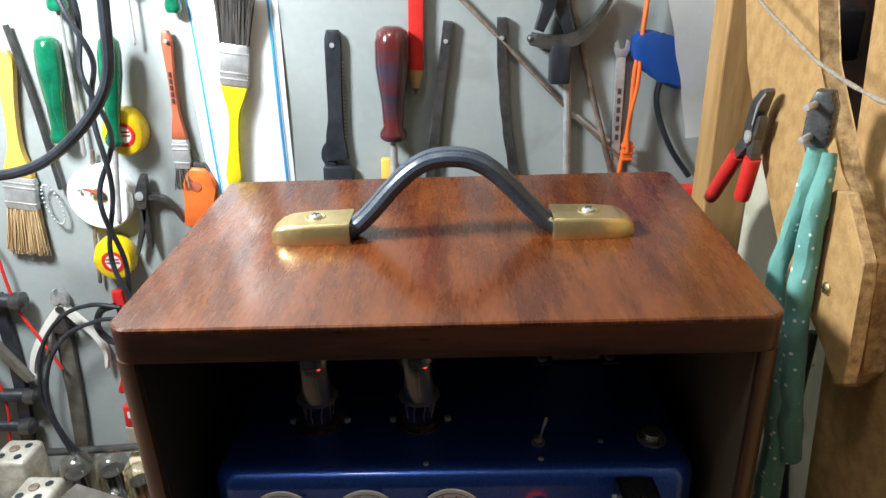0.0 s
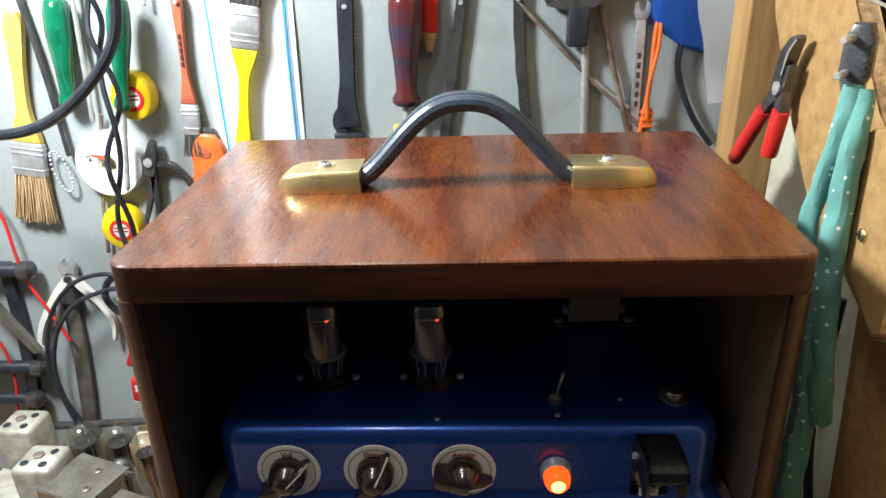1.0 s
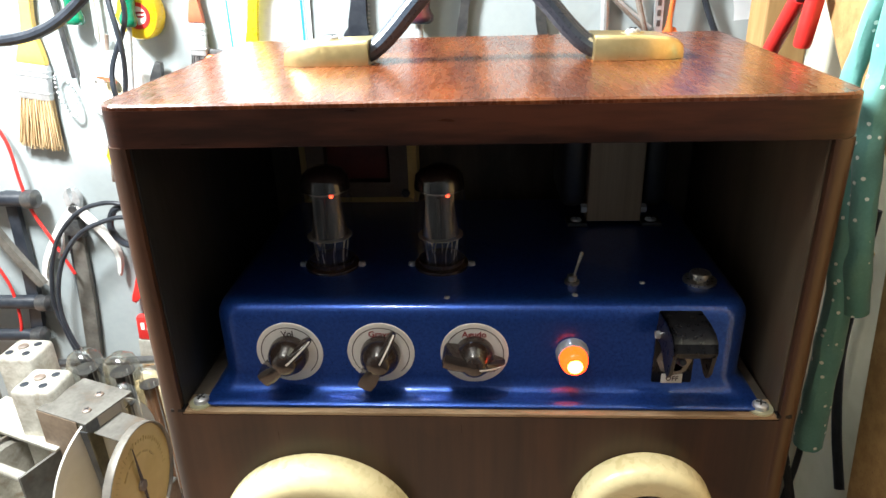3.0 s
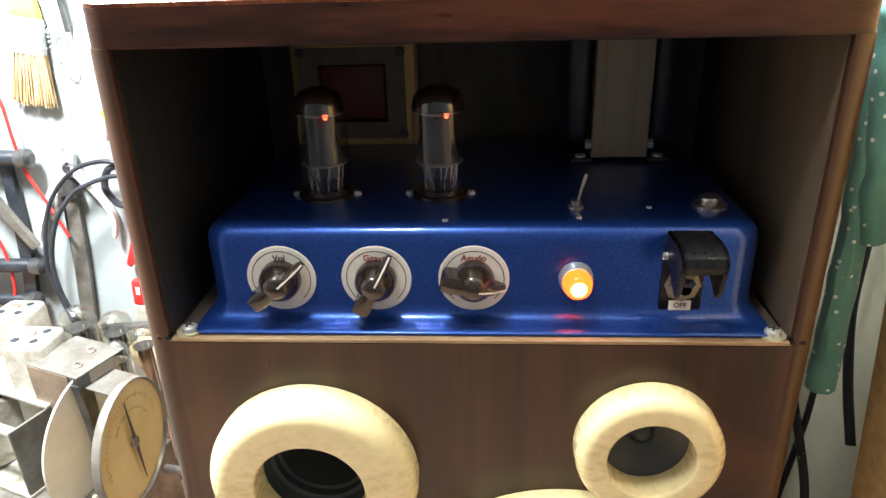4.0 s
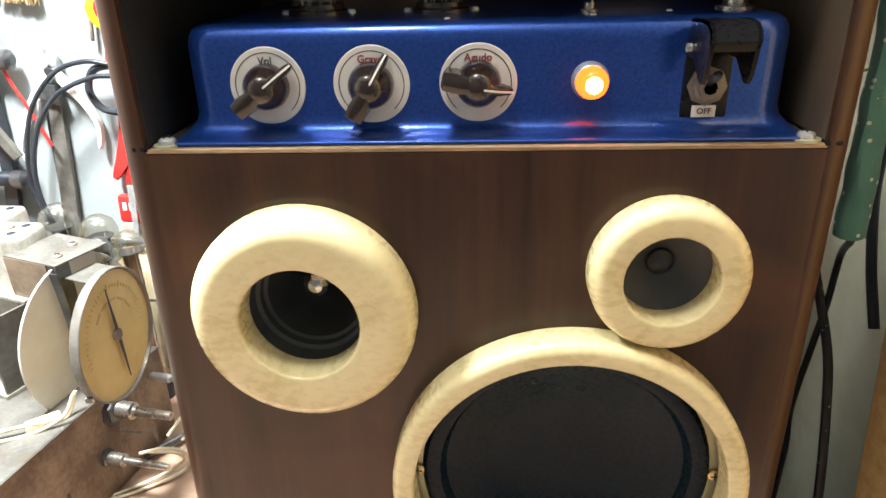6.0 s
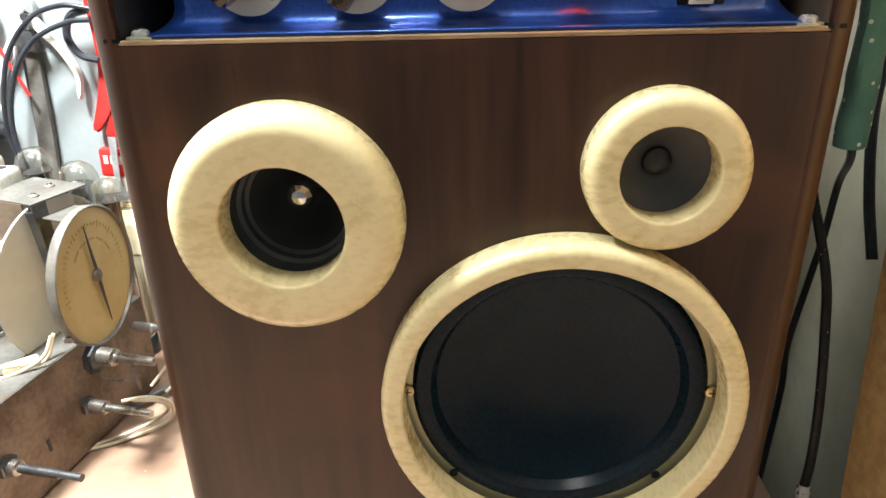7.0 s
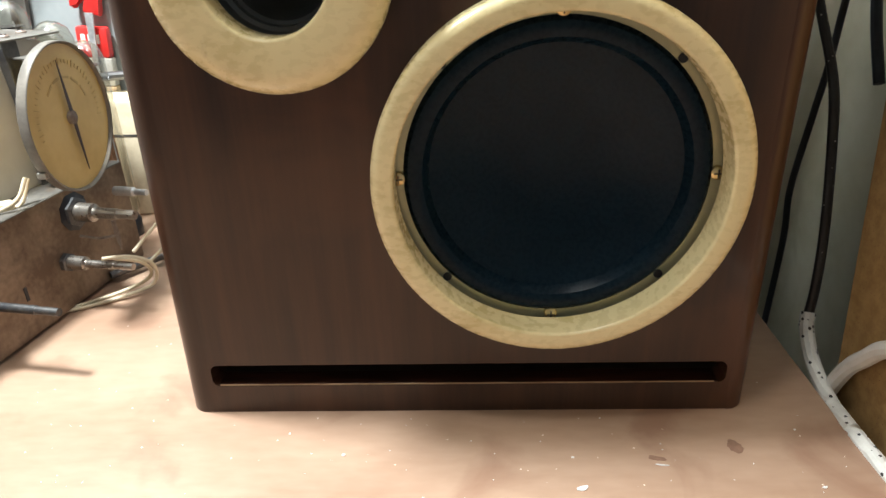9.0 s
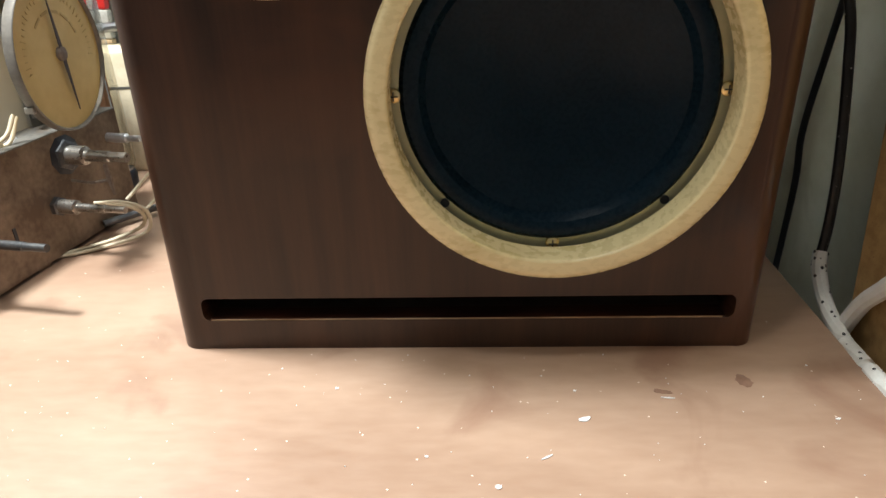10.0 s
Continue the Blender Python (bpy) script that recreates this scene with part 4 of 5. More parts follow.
part("stub", box((-0.0055, -0.011, 0.0), (0.0055, 0, 0.042), 0.002), M_CREAMY, yb)

pen = hung("carpenter_pencil", "red carpenter's pencil hung point down", "pencil", -0.0300, 0.601, 2.5, 0.006)
part("shaft", prism([(-0.0078, 0.026), (0.0078, 0.026), (0.0078, 0.15), (-0.0078, 0.15)], -0.006, 0.0014), M_RED, pen)
part("sharpened_wood", loft([[(-0.0076, 0, 0.026), (0.0076, 0, 0.026), (0.0076, -0.006, 0.026), (-0.0076, -0.006, 0.026)], [(-0.003, -0.001, 0.007), (0.003, -0.001, 0.007), (0.003, -0.005, 0.007), (-0.003, -0.005, 0.007)]]), M_PINE, pen, smooth=False)
part("lead", loft([[(-0.003, -0.001, 0.007), (0.003, -0.001, 0.007), (0.003, -0.005, 0.007), (-0.003, -0.005, 0.007)], [(-0.001, -0.002, 0.0), (0.001, -0.002, 0.0), (0.001, -0.004, 0.0), (-0.001, -0.004, 0.0)]]), M_DARKSTEEL, pen, smooth=False)


def wavy_tool(x, z, lean, bend, label):
    t = hung("hacksaw_handle", label, "saw handle", x, z, lean)
    line, wid = [], []
    for k in range(15):
        v = k / 14
        line.append((bend * (1 - v) ** 2 * 0.02, 0.172 * v))
        wid.append(0.0098 + 0.0010 * math.sin(k * 2.1) * (1 if v < 0.75 else 0))
    part("grip", prism(strip(line, wid, 4), -0.010, 0.002), M_DARKSTEEL, t, "dark grey wavy grip")
    part("pin", lathe([(0.0024, 0), (0.0024, 0.0015), (0, 0.0016)], 10), M_STEEL, t).matrix_local = pose(0, -0.010, 0.152, 90)
    return t


wavy_tool(-0.0190, 0.505, 8.5, 0, "dark grey wavy-edged hand tool hung upright")
wavy_tool(0.0590, 0.505, 1.0, 0.9, "dark grey wavy-edged hand tool with bent end")

# bar clamp of black plastic
cl = hung("bar_clamp", "black plastic bar clamp with a steel bar", "clamp", 0.125, 0.640, 0, 0.006)
part("jaw", prism(strip([(-0.034, 0.016), (-0.010, 0.012), (0.012, 0.016), (0.030, 0.030), (0.047, 0.056)], (0.012, 0.014, 0.013, 0.008, 0.004)), -0.018, 0.003), M_DARKSTEEL, cl)
part("trigger", prism(strip([(-0.020, 0.085), (-0.016, 0.055), (-0.026, 0.024)], (0.022, 0.014, 0.009)), -0.016, 0.003, y0=-0.004), M_BLACK, cl)
part("brace", prism(strip([(-0.010, 0.075), (-0.004, 0.045), (0.006, 0.018)], (0.012, 0.012, 0.010)), -0.014, 0.002), M_BLACK, cl)
part("body", box((-0.014, -0.020, -0.030), (0.007, 0, 0.010), 0.003), M_BLACK, cl)
part("screw_end", lathe([(0.004, 0), (0.004, 0.010), (0.002, 0.012), (0, 0.012)], 12), M_DARKSTEEL, cl).matrix_local = pose(-0.034, -0.006, 0.016, 90)

wr = hung("combination_wrench", "steel combination wrench with stamped letters", "wrench", 0.1890, 0.500, -0.5, 0.002)
part("shank", prism(strip([(0, 0.0), (0, 0.07), (0, 0.135)], (0.0095, 0.0085, 0.0095)), -0.005, 0.0014), M_STEEL, wr)
part("jaw_end", prism([(-0.0055, 0.0), (0.0055, 0.0), (0.0085, 0.007), (0.0080, 0.015), (0.0045, 0.0175), (0.0035, 0.0085), (0.0, 0.0065), (-0.0035, 0.0085), (-0.0045, 0.0175), (-0.0080, 0.015), (-0.0085, 0.007)], -0.006, 0.0008), M_STEEL, wr, "open jaw").matrix_local = pose(0, 0, 0.134)
for k in range(6):
    part("stamped_bar", box((-0.0018, -0.0054, 0.045 + 0.010 * k), (0.0018, -0.0049, 0.051 + 0.010 * k)), M_DARKSTEEL, wr, smooth=False)

cord("orange_cable", "orange-red cord hanging down the wall", [(0.2075, 0.412, 0.71), (0.205, 0.412, 0.66), (0.200, 0.412, 0.62), (0.199, 0.413, 0.57), (0.193, 0.413, 0.52), (0.190, 0.413, 0.49)], 0.0026, M_ORANGE)
cord("orange_cable", "orange-red cord doubled back along itself", [(0.2080, 0.409, 0.71), (0.2035, 0.408, 0.655), (0.2030, 0.407, 0.61), (0.1965, 0.408, 0.565), (0.1985, 0.409, 0.535)], 0.0022, M_ORANGE)
pl = thing("orange_plug", "small orange plug on a cord", "plug", pose(0.199, 0.414, 0.535))
part("body", box((-0.0055, -0.005, -0.012), (0.0055, 0.005, 0.010), 0.002), M_ORANGE, pl)
for k in range(3):
    part("grip_ridge", box((-0.0065, -0.006, -0.010 + 0.007 * k), (0.0065, 0.006, -0.0075 + 0.007 * k), 0.0008), M_ORANGE, pl)

bl = hung("blue_tool", "blue plastic tool body with a black cable", "power tool", 0.226, 0.630, 0)
part("body", prism([(-0.029, 0.006), (-0.030, 0.022), (-0.024, 0.029), (-0.012, 0.031), (-0.004, 0.029), (0.002, 0.022), (0.010, 0.016), (0.030, 0.010), (0.034, -0.030), (0.018, -0.029), (-0.002, -0.020), (-0.020, -0.008)], -0.026, 0.006), M_BLUE, bl)
part("cable", tube([(0.003, -0.012, -0.018), (0.001, -0.012, -0.040), (0.008, -0.010, -0.065), (0.024, -0.010, -0.098), (0.046, -0.010, -0.128)], 0.0032, 6, 8), M_BLACK, bl)

pp = hung("paper_sheet", "white paper sheet pinned beside the post", "paper", 0.256, 0.551, 0, 0.030)
bm = bmesh.new()
N = 14
for k in range(N + 1):
    v = k / N
    for u in range(4):
        q = u / 3
        x = (-0.034 * v) * (1 - q) + (0.026 + 0.006 * v) * q + 0.0008 * math.sin(19 * v)
        z = 0.150 * v + 0.003 * q * (1 - v)
        bm.verts.new((x, -0.004 * math.sin(5 * v + 2 * q) - 0.006 * v, z))
bm.verts.ensure_lookup_table()
for k in range(N):
    for u in range(3):
        a = 4 * k + u
        bm.faces.new((bm.verts[a], bm.verts[a + 1], bm.verts[a + 5], bm.verts[a + 4]))
bmesh.ops.solidify(bm, geom=list(bm.faces), thickness=0.0006)
part("sheet", bm, M_PAPER, pp)

pk = thing("packet", "red and yellow printed packet behind the cabinet", "packet", pose(0.262, 0.36, 0.44))
part("pouch", box((-0.028, -0.010, 0), (0.032, 0.010, 0.072), 0.006), M_RED, pk)
part("yellow_band", prism(strip([(-0.026, 0.050), (0.0, 0.058), (0.030, 0.052)], (0.006, 0.012, 0.008)), -0.0012, y0=-0.0098), M_YELLOW, pk, smooth=False)
part("dark_band", prism(strip([(-0.026, 0.036), (0.0, 0.042), (0.030, 0.040)], (0.010, 0.012, 0.010)), -0.0012, y0=-0.0098), M_BLACK, pk, smooth=False)

# bead chain
ch = hung("bead_chain", "loop of steel bead chain on the wall", "chain", -0.4550, 0.487, 0, 0.010)
for k in range(26):
    a = 2 * math.pi * k / 26
    b = part("bead", lathe([(0, -0.0016), (0.0011, -0.0011), (0.0016, 0), (0.0011, 0.0011), (0, 0.0016)], 8) if k == 0 else bmesh.new(), M_STEEL, ch)
    if k == 0:
        first = b
    else:
        old = b.data
        b.data = first.data
        bpy.data.meshes.remove(old)
    b.location = (0.009 * math.sin(a) - 0.004 * math.cos(a), 0, 0.024 * math.cos(a))

# small old pliers hung below the tape roll
op = hung("locking_pliers", "small old steel pliers with dark jaws", "pliers", -0.347, 0.485, 0, 0.008)
part("jaw", prism(strip([(0.006, 0.036), (0.000, 0.015), (-0.004, -0.004)], (0.006, 0.013, 0.010)), -0.009, 0.001), M_DARKSTEEL, op)
part("pivot", lathe([(0.005, 0), (0.005, 0.002), (0, 0.003)], 12), M_STEEL, op).matrix_local = pose(-0.002, -0.009, 0.012, 90)
for line, w in (([(0, 0.01), (-0.006, -0.02), (-0.022, -0.062)], 0.006), ([(0, 0.01), (-0.002, -0.025), (-0.004, -0.055)], 0.006), ([(0, 0.01), (0.026, 0.006), (0.042, -0.022)], 0.005)):
    part("handle", prism(strip(line, (w * 1.2, w, w * 0.6)), -0.007, 0.001), M_DARKSTEEL, op)

# white snips
sn = hung("snips", "white-handled diagonal snips hung open", "snips", -0.479, 0.352, 0, 0.006)
for line in ([(0.004, 0.008), (-0.022, -0.020), (-0.050, -0.060), (-0.061, -0.090), (-0.058, -0.102)], [(0.000, 0.004), (0.014, -0.014), (0.030, -0.035), (0.040, -0.062), (0.036, -0.088)]):
    part("handle", prism(strip(line, (0.009, 0.0085, 0.0068, 0.0055, 0.003)), -0.008, 0.0016), M_WHITE, sn, "white dipped handle")
part("pivot", lathe([(0.0048, 0), (0.0048, 0.0025), (0, 0.003)], 14), M_DARKSTEEL, sn).matrix_local = pose(0.001, -0.011, 0.002, 90)
for s in (-1, 1):
    part("jaw", prism(strip([(s * 0.003, 0.004), (s * 0.006, 0.016), (s * 0.004, 0.026)], (0.010, 0.008, 0.002)), -0.008, 0.001), M_STEEL, sn, "steel cutting jaw")
part("spring", tube([(-0.018, -0.014, -0.028), (-0.022, -0.014, -0.045), (-0.030, -0.014, -0.060)], 0.0022, 4, 6), M_STEEL, sn)

# big hanging cables in front of the wall
cord("black_cable", "thick black cable hanging in a loop by the wall", [(-0.284, 0.30, 0.74), (-0.288, 0.30, 0.70), (-0.298, 0.30, 0.646), (-0.328, 0.30, 0.606), (-0.374, 0.30, 0.572), (-0.421, 0.30, 0.559), (-0.48, 0.31, 0.56)], 0.0052, M_BLACK)
tw = [(-0.353, 0.725), (-0.345, 0.669), (-0.348, 0.626), (-0.345, 0.569), (-0.358, 0.515), (-0.362, 0.456), (-0.358, 0.393), (-0.352, 0.33)]
for ph in (0, math.pi):
    pts = []
    fine = glide([(x, 0.36, z) for x, z in tw], 4)
    for i, p in enumerate(fine):
        pts.append((p.x + 0.0062 * math.cos(0.62 * i + ph), p.y + 0.0062 * math.sin(0.62 * i + ph), p.z))
    cord("twisted_cable", "thin black twisted cable hanging down the wall", pts, 0.0028, M_BLACK, "cable", "twisted pair", 3, 8)

for pts in ([(-0.395, 0.40, 0.362), (-0.43, 0.40, 0.366), (-0.468, 0.40, 0.352), (-0.505, 0.40, 0.309), (-0.525, 0.40, 0.241), (-0.52, 0.40, 0.19), (-0.50, 0.39, 0.140)],
            [(-0.395, 0.39, 0.352), (-0.42, 0.39, 0.350), (-0.462, 0.39, 0.332), (-0.495, 0.39, 0.292), (-0.512, 0.39, 0.235), (-0.505, 0.39, 0.18), (-0.48, 0.39, 0.135)]):
    cord("black_cable", "black cable curving down behind the radio chassis", pts, 0.0027, M_BLACK)
cord("red_wire", "thin red wire hanging down the wall", [(-0.545, 0.41, 0.47), (-0.533, 0.41, 0.434), (-0.531, 0.41, 0.39), (-0.527, 0.41, 0.354), (-0.512, 0.41, 0.315), (-0.495, 0.41, 0.27)], 0.0019, M_RED)
cord("red_wire", "thin red wire drooping to the bench", [(-0.60, 0.41, 0.30), (-0.584, 0.41, 0.255), (-0.584, 0.41, 0.206), (-0.595, 0.41, 0.160), (-0.60, 0.41, 0.10)], 0.0019, M_RED)

# black clamp rack on the wall
rk = hung("clamp_rack", "black steel bar clamps stacked on the wall", "clamp", -0.575, 0.20, 0, 0.006)
for z, x1, r in ((0.168, 0.055, 0.009), (0.030, 0.034, 0.009), (-0.018, 0.015, 0.008)):
    part("bar", lathe([(r * 0.6, 0), (r, 0.003), (r, 0.20 + x1 - 0.004), (r * 0.8, 0.20 + x1), (0, 0.20 + x1)], 16), M_BLACK, rk).matrix_local = pose(-0.20, -0.012, z, 0, 90, 0)
    part("end_knob", lathe([(0.010, 0), (0.0115, 0.004), (0.0115, 0.014), (0.006, 0.018), (0, 0.018)], 14), M_DARKSTEEL, rk).matrix_local = pose(x1 - 0.012, -0.014, z, 0, 90, 0)
part("upright", prism(strip([(-0.005, -0.06), (0.012, 0.04), (0.020, 0.175)], (0.016, 0.015, 0.013)), -0.008, 0.001), M_BLACK, rk)
part("slant_bar", prism(strip([(-0.022, 0.175), (0.010, 0.110), (0.040, 0.058)], (0.012, 0.011, 0.010)), -0.008, 0.001, y0=-0.016), M_GREY, rk, "grey flat bar")

fl = hung("old_file", "long dull grey file hung behind the cables", "file", -0.4870, 0.318, 6, 0.004)
part("blade", prism(strip([(-0.002, -0.19), (0, -0.10), (0, 0.0)], (0.017, 0.019, 0.015)), -0.006, 0.001), M_GREY, fl)
part("tang", prism(strip([(0, 0.0), (0.002, 0.022)], (0.026, 0.010), 3), -0.012, 0.002), M_DARKSTEEL, fl)
cord("dark_rod", "thin black bar beside the old file", [(-0.497, 0.424, 0.315), (-0.503, 0.424, 0.24), (-0.512, 0.424, 0.13)], 0.0040, M_BLACK, "rod")

# red hand saw and red paint brush low on the wall
rs = hung("hand_saw", "red plastic saw handle hung beside the cabinet", "saw", -0.402, 0.365, 6, 0.004)
part("handle", prism(strip([(-0.004, 0.010), (0.002, -0.03), (0.003, -0.075), (-0.002, -0.110), (-0.016, -0.140)], (0.013, 0.012, 0.012, 0.016, 0.006)), -0.012, 0.003), M_RED, rs)
part("guard", prism(strip([(0.010, -0.105), (0.008, -0.125), (0.004, -0.146)], (0.012, 0.014, 0.018)), -0.010, 0.002), M_RED, rs)
part("hook_ring", tube([(-0.002, -0.020, -0.004), (-0.020, -0.022, -0.012), (-0.026, -0.022, -0.034), (-0.014, -0.022, -0.052), (0.004, -0.020, -0.056)], 0.0042, 6, 8), M_BLACK, rs, "black hook")
rb = hung("red_paint_brush", "red-handled paint brush with cream bristles behind the cabinet", "paint brush", -0.418, 0.192, 4, 0.004)
part("handle", box((-0.018, -0.012, -0.020), (0.018, 0, 0.014), 0.003), M_RED, rb)
part("blade", prism([(0.000, 0.030), (0.009, 0.030), (0.005, -0.050), (0.001, -0.055)], -0.002, y0=-0.016), M_STEEL, rb, smooth=False)
for k in range(3):
    part("print_bar", box((-0.012 + 0.008 * k, -0.0126, -0.004), (-0.007 + 0.008 * k, -0.0118, 0.006)), M_WHITE, rb, smooth=False)
part("ferrule", box((-0.019, -0.012, -0.052), (0.019, 0, -0.020), 0.002), M_ALU, rb)
part("bristles", box((-0.019, -0.012, -0.110), (0.019, 0, -0.052), 0.002), M_BRISTLE, rb)

# ---- old radio chassis on the bench ----
RADIO = pose(-0.345, 0.14, 0, 0, 0, -10)      # local x leaves its front panel, local y runs along it
DIAL = pose(-0.335, 0.14, 0, 0, 0, -20)       # the dial work on top stands a little askew


def radio_thing(name, label, category, m=Matrix(), group="on the radio chassis"):
    return thing(name, label, category, (RADIO if name == "radio_chassis" else DIAL) @ m, group)


def along_x(m):
    return m @ pose(0, 0, 0, 0, 90, 0)


radio = radio_thing("radio_chassis", "old rusted steel radio chassis with control shafts", "radio chassis", group="")
DECKZ = 0.104
part("front_panel", box((-0.0016, -0.30, 0.003), (0.0, 0.105, DECKZ), 0.0004), M_RADIO, radio, "brown rusted front panel", smooth=False)
part("deck", box((-0.30, -0.30, DECKZ - 0.0015), (0.0004, 0.105, DECKZ), 0.0004), M_GREY, radio, "dusty grey deck", smooth=False)
part("end_panel", box((-0.30, 0.1035, 0.003), (-0.0018, 0.105, DECKZ - 0.0016)), M_RADIO, radio, smooth=False)
part("rear_panel", box((-0.30, -0.30, 0.003), (-0.2985, 0.1032, DECKZ - 0.0016)), M_RADIO, radio, smooth=False)
for y in (-0.25, -0.02, 0.09):
    part("foot", box((-0.29, y - 0.01, 0.0), (-0.002, y + 0.004, 0.0032)), M_RADIO, radio, smooth=False)
part("panel_slot", box((0.0, -0.0435, 0.034), (0.0006, -0.0405, 0.046)), M_BLACK, radio, smooth=False)
for k in range(7):
    part("deck_rivet", lathe([(0.003, 0), (0.0022, 0.001), (0, 0.0013)], 10), M_STEEL, radio).location = (-0.02 - 0.03 * (k % 3), -0.08 + 0.028 * k, DECKZ)


def control(y, z, r, length, nut, material, steps, label):
    c = part("control_shaft", lathe([(r, 0), (r, length * 0.72), (r * 0.85, length * 0.73), (r * 0.85, length), (0, length)], 16), material, radio, label)
    c.matrix_local = along_x(pose(0, y, z))
    part("nut", lathe([(nut, 0.0), (nut, 0.004), (nut * 0.8, 0.005), (0, 0.005)], 6), M_DARKSTEEL, c, smooth=False)
    part("bushing", lathe([(r * 1.7, 0.004), (r * 1.7, 0.004 + 0.004 * steps), (r * 1.2, 0.0045 + 0.004 * steps), (r, 0.005 + 0.004 * steps)], 18), M_SHAFT, c, "threaded bushing")
    return c


c1 = control(0.031, 0.082, 0.0048, 0.060, 0.0135, M_SHAFT, 4, "bright double control shaft")
part("wafer", lathe([(0.016, -0.003), (0.0175, -0.001), (0.0175, 0.0005), (0.012, 0.002)], 9), M_BLACK, c1, smooth=False)
control(0.006, 0.045, 0.0036, 0.066, 0.0085, M_SHAFT, 4, "dull steel control shaft")
control(-0.083, 0.054, 0.0036, 0.068, 0.0095, M_DARKSTEEL, 2, "dark blued control shaft")
part("stop_arm", tube([(0.002, 0.028, 0.060), (0.020, 0.030, 0.058), (0.034, 0.034, 0.060)], 0.0014, 4, 6), M_RUST, radio)
part("stop_tip", prism(strip([(0.034, 0.074), (0.035, 0.060), (0.036, 0.046)], (0.003, 0.004, 0.001)), -0.002, y0=0.035), M_RUST, radio, smooth=False)
part("side_lug", lathe([(0.0045, 0), (0.0045, 0.020), (0.0030, 0.022), (0.0030, 0.034), (0, 0.034)], 12), M_STEEL, radio).matrix_local = along_x(pose(0.0, 0.087, 0.080))

# dial gauge
gauge = radio_thing("dial_gauge", "round yellowed dial gauge with a thin black needle", "gauge", pose(0.010, 0.029, 0.1670, 0, 0, 20))
G = along_x(Matrix())
part("rim", lathe([(0.0590, -0.005), (0.0597, -0.004), (0.0597, 0.0026), (0.0592, 0.0032), (0.0583, 0.0028), (0.0574, 0.0008), (0.0575, -0.005)], 64, closed=True), M_RIM, gauge, "dull silver rim").matrix_local = G
part("face", lathe([(0.0574, 0.0), (0.0574, -0.0012), (0, -0.0012), (0, 0.0), (0.0574, 0.0)][::-1], 64), M_DIAL, gauge, "yellowed scale face").matrix_local = G
bm = bmesh.new()
for k in range(34):
    a = radians(-12 - 100 + 200 * k / 33 + 12)
    r0, r1 = (0.0425, 0.0455) if k % 4 else (0.041, 0.047)
    m = Matrix.Rotation(a, 4, "X")
    box((0.0002, -0.0003, r0), (0.0006, 0.0003, r1), bm=bm, m=m)
part("scale_marks", bm, shade("faded_brown_print", (0.52, 0.36, 0.115), (0.56, 0.39, 0.14), 200, 0.6, bump=0), gauge, "faded scale marks", smooth=False)
for k in range(5):
    a = radians(-60 + 24 * k)
    part("print_bar", box((0.0002, -0.005, 0.0305), (0.0005, 0.005, 0.0325), m=Matrix.Rotation(a, 4, "X")), shade("faded_print_patch", (0.50, 0.34, 0.11), (0.54, 0.37, 0.13), 90, 0.5, bump=0), gauge, smooth=False)
NEEDLE = Matrix.Rotation(radians(4), 4, "X")
bm = bmesh.new()
for pts in ([(0.0022, -0.0020, -0.006), (0.0022, 0.0020, -0.006), (0.0022, 0.0020, 0.010), (0.0022, 0.0003, 0.046), (0.0022, -0.0003, 0.046), (0.0022, -0.0020, 0.010)],
            [(0.0022, -0.0022, -0.006), (0.0022, 0.0022, -0.006), (0.0022, 0.0004, -0.045), (0.0022, -0.0004, -0.045)]):
    a = [bm.verts.new(NEEDLE @ Vector(p)) for p in pts]
    b = [bm.verts.new(NEEDLE @ (Vector(p) + Vector((0.0005, 0, 0)))) for p in pts]
    bm.faces.new(a)
    bm.faces.new(b[::-1])
    for i in range(len(a)):
        bm.faces.new((a[i], a[(i + 1) % len(a)], b[(i + 1) % len(a)], b[i]))
part("needle", bm, M_PRINT, gauge, "black needle", smooth=False)
part("hub", lathe([(0.0055, 0), (0.0055, 0.003), (0.004, 0.004), (0, 0.0042)], 18), M_RUST, gauge).matrix_local = G
part("rim_clip", box((-0.006, -0.0540, -0.034), (0.001, -0.0500, -0.029), 0.0006), M_SHAFT, gauge, smooth=False)

# drum behind the gauge, on the tuning capacitor's frame
drum = radio_thing("dial_drum", "large pale grey drum disc behind the gauge", "drum", pose(-0.052, 0.044, 0.148, 0, 0, 10))
part("disc", lathe([(0, 0.0), (0.0750, 0.0), (0.0755, 0.001), (0.0750, 0.0022), (0, 0.0022)], 72), M_CARD, drum).matrix_local = G
part("hub", lathe([(0.012, -0.012), (0.012, 0.008), (0.006, 0.009), (0, 0.009)], 20), M_STEEL, drum).matrix_local = G

br = radio_thing("dial_bracket", "grey folded sheet-metal bracket carrying the dial", "bracket", pose(-0.073, 0.036, -0.006))
part("top_plate", box((-0.034, -0.010, 0.2300), (0.032, 0.046, 0.2316), 0.0004), M_GREY, br, "dusty top plate", smooth=False)
part("front_plate", box((-0.034, -0.0105, 0.150), (0.020, -0.0090, 0.2300)), M_RADIO, br, "dark front plate", smooth=False)
part("upright", box((0.030, -0.010, DECKZ + 0.006), (0.0316, 0.004, 0.2298)), M_DARKSTEEL, br, smooth=False)
part("arm", box((0.030, -0.004, 0.2160), (0.070, 0.030, 0.2175), 0.0003), M_GREY, br, "bent arm to the gauge", smooth=False)
part("slant_arm", prism(strip([(0.0, 0.226), (0.004, 0.19), (0.010, 0.120)], (0.010, 0.009, 0.008)), -0.0016, y0=-0.013), M_DARKSTEEL, br, smooth=False).location = (0.033, 0, 0)
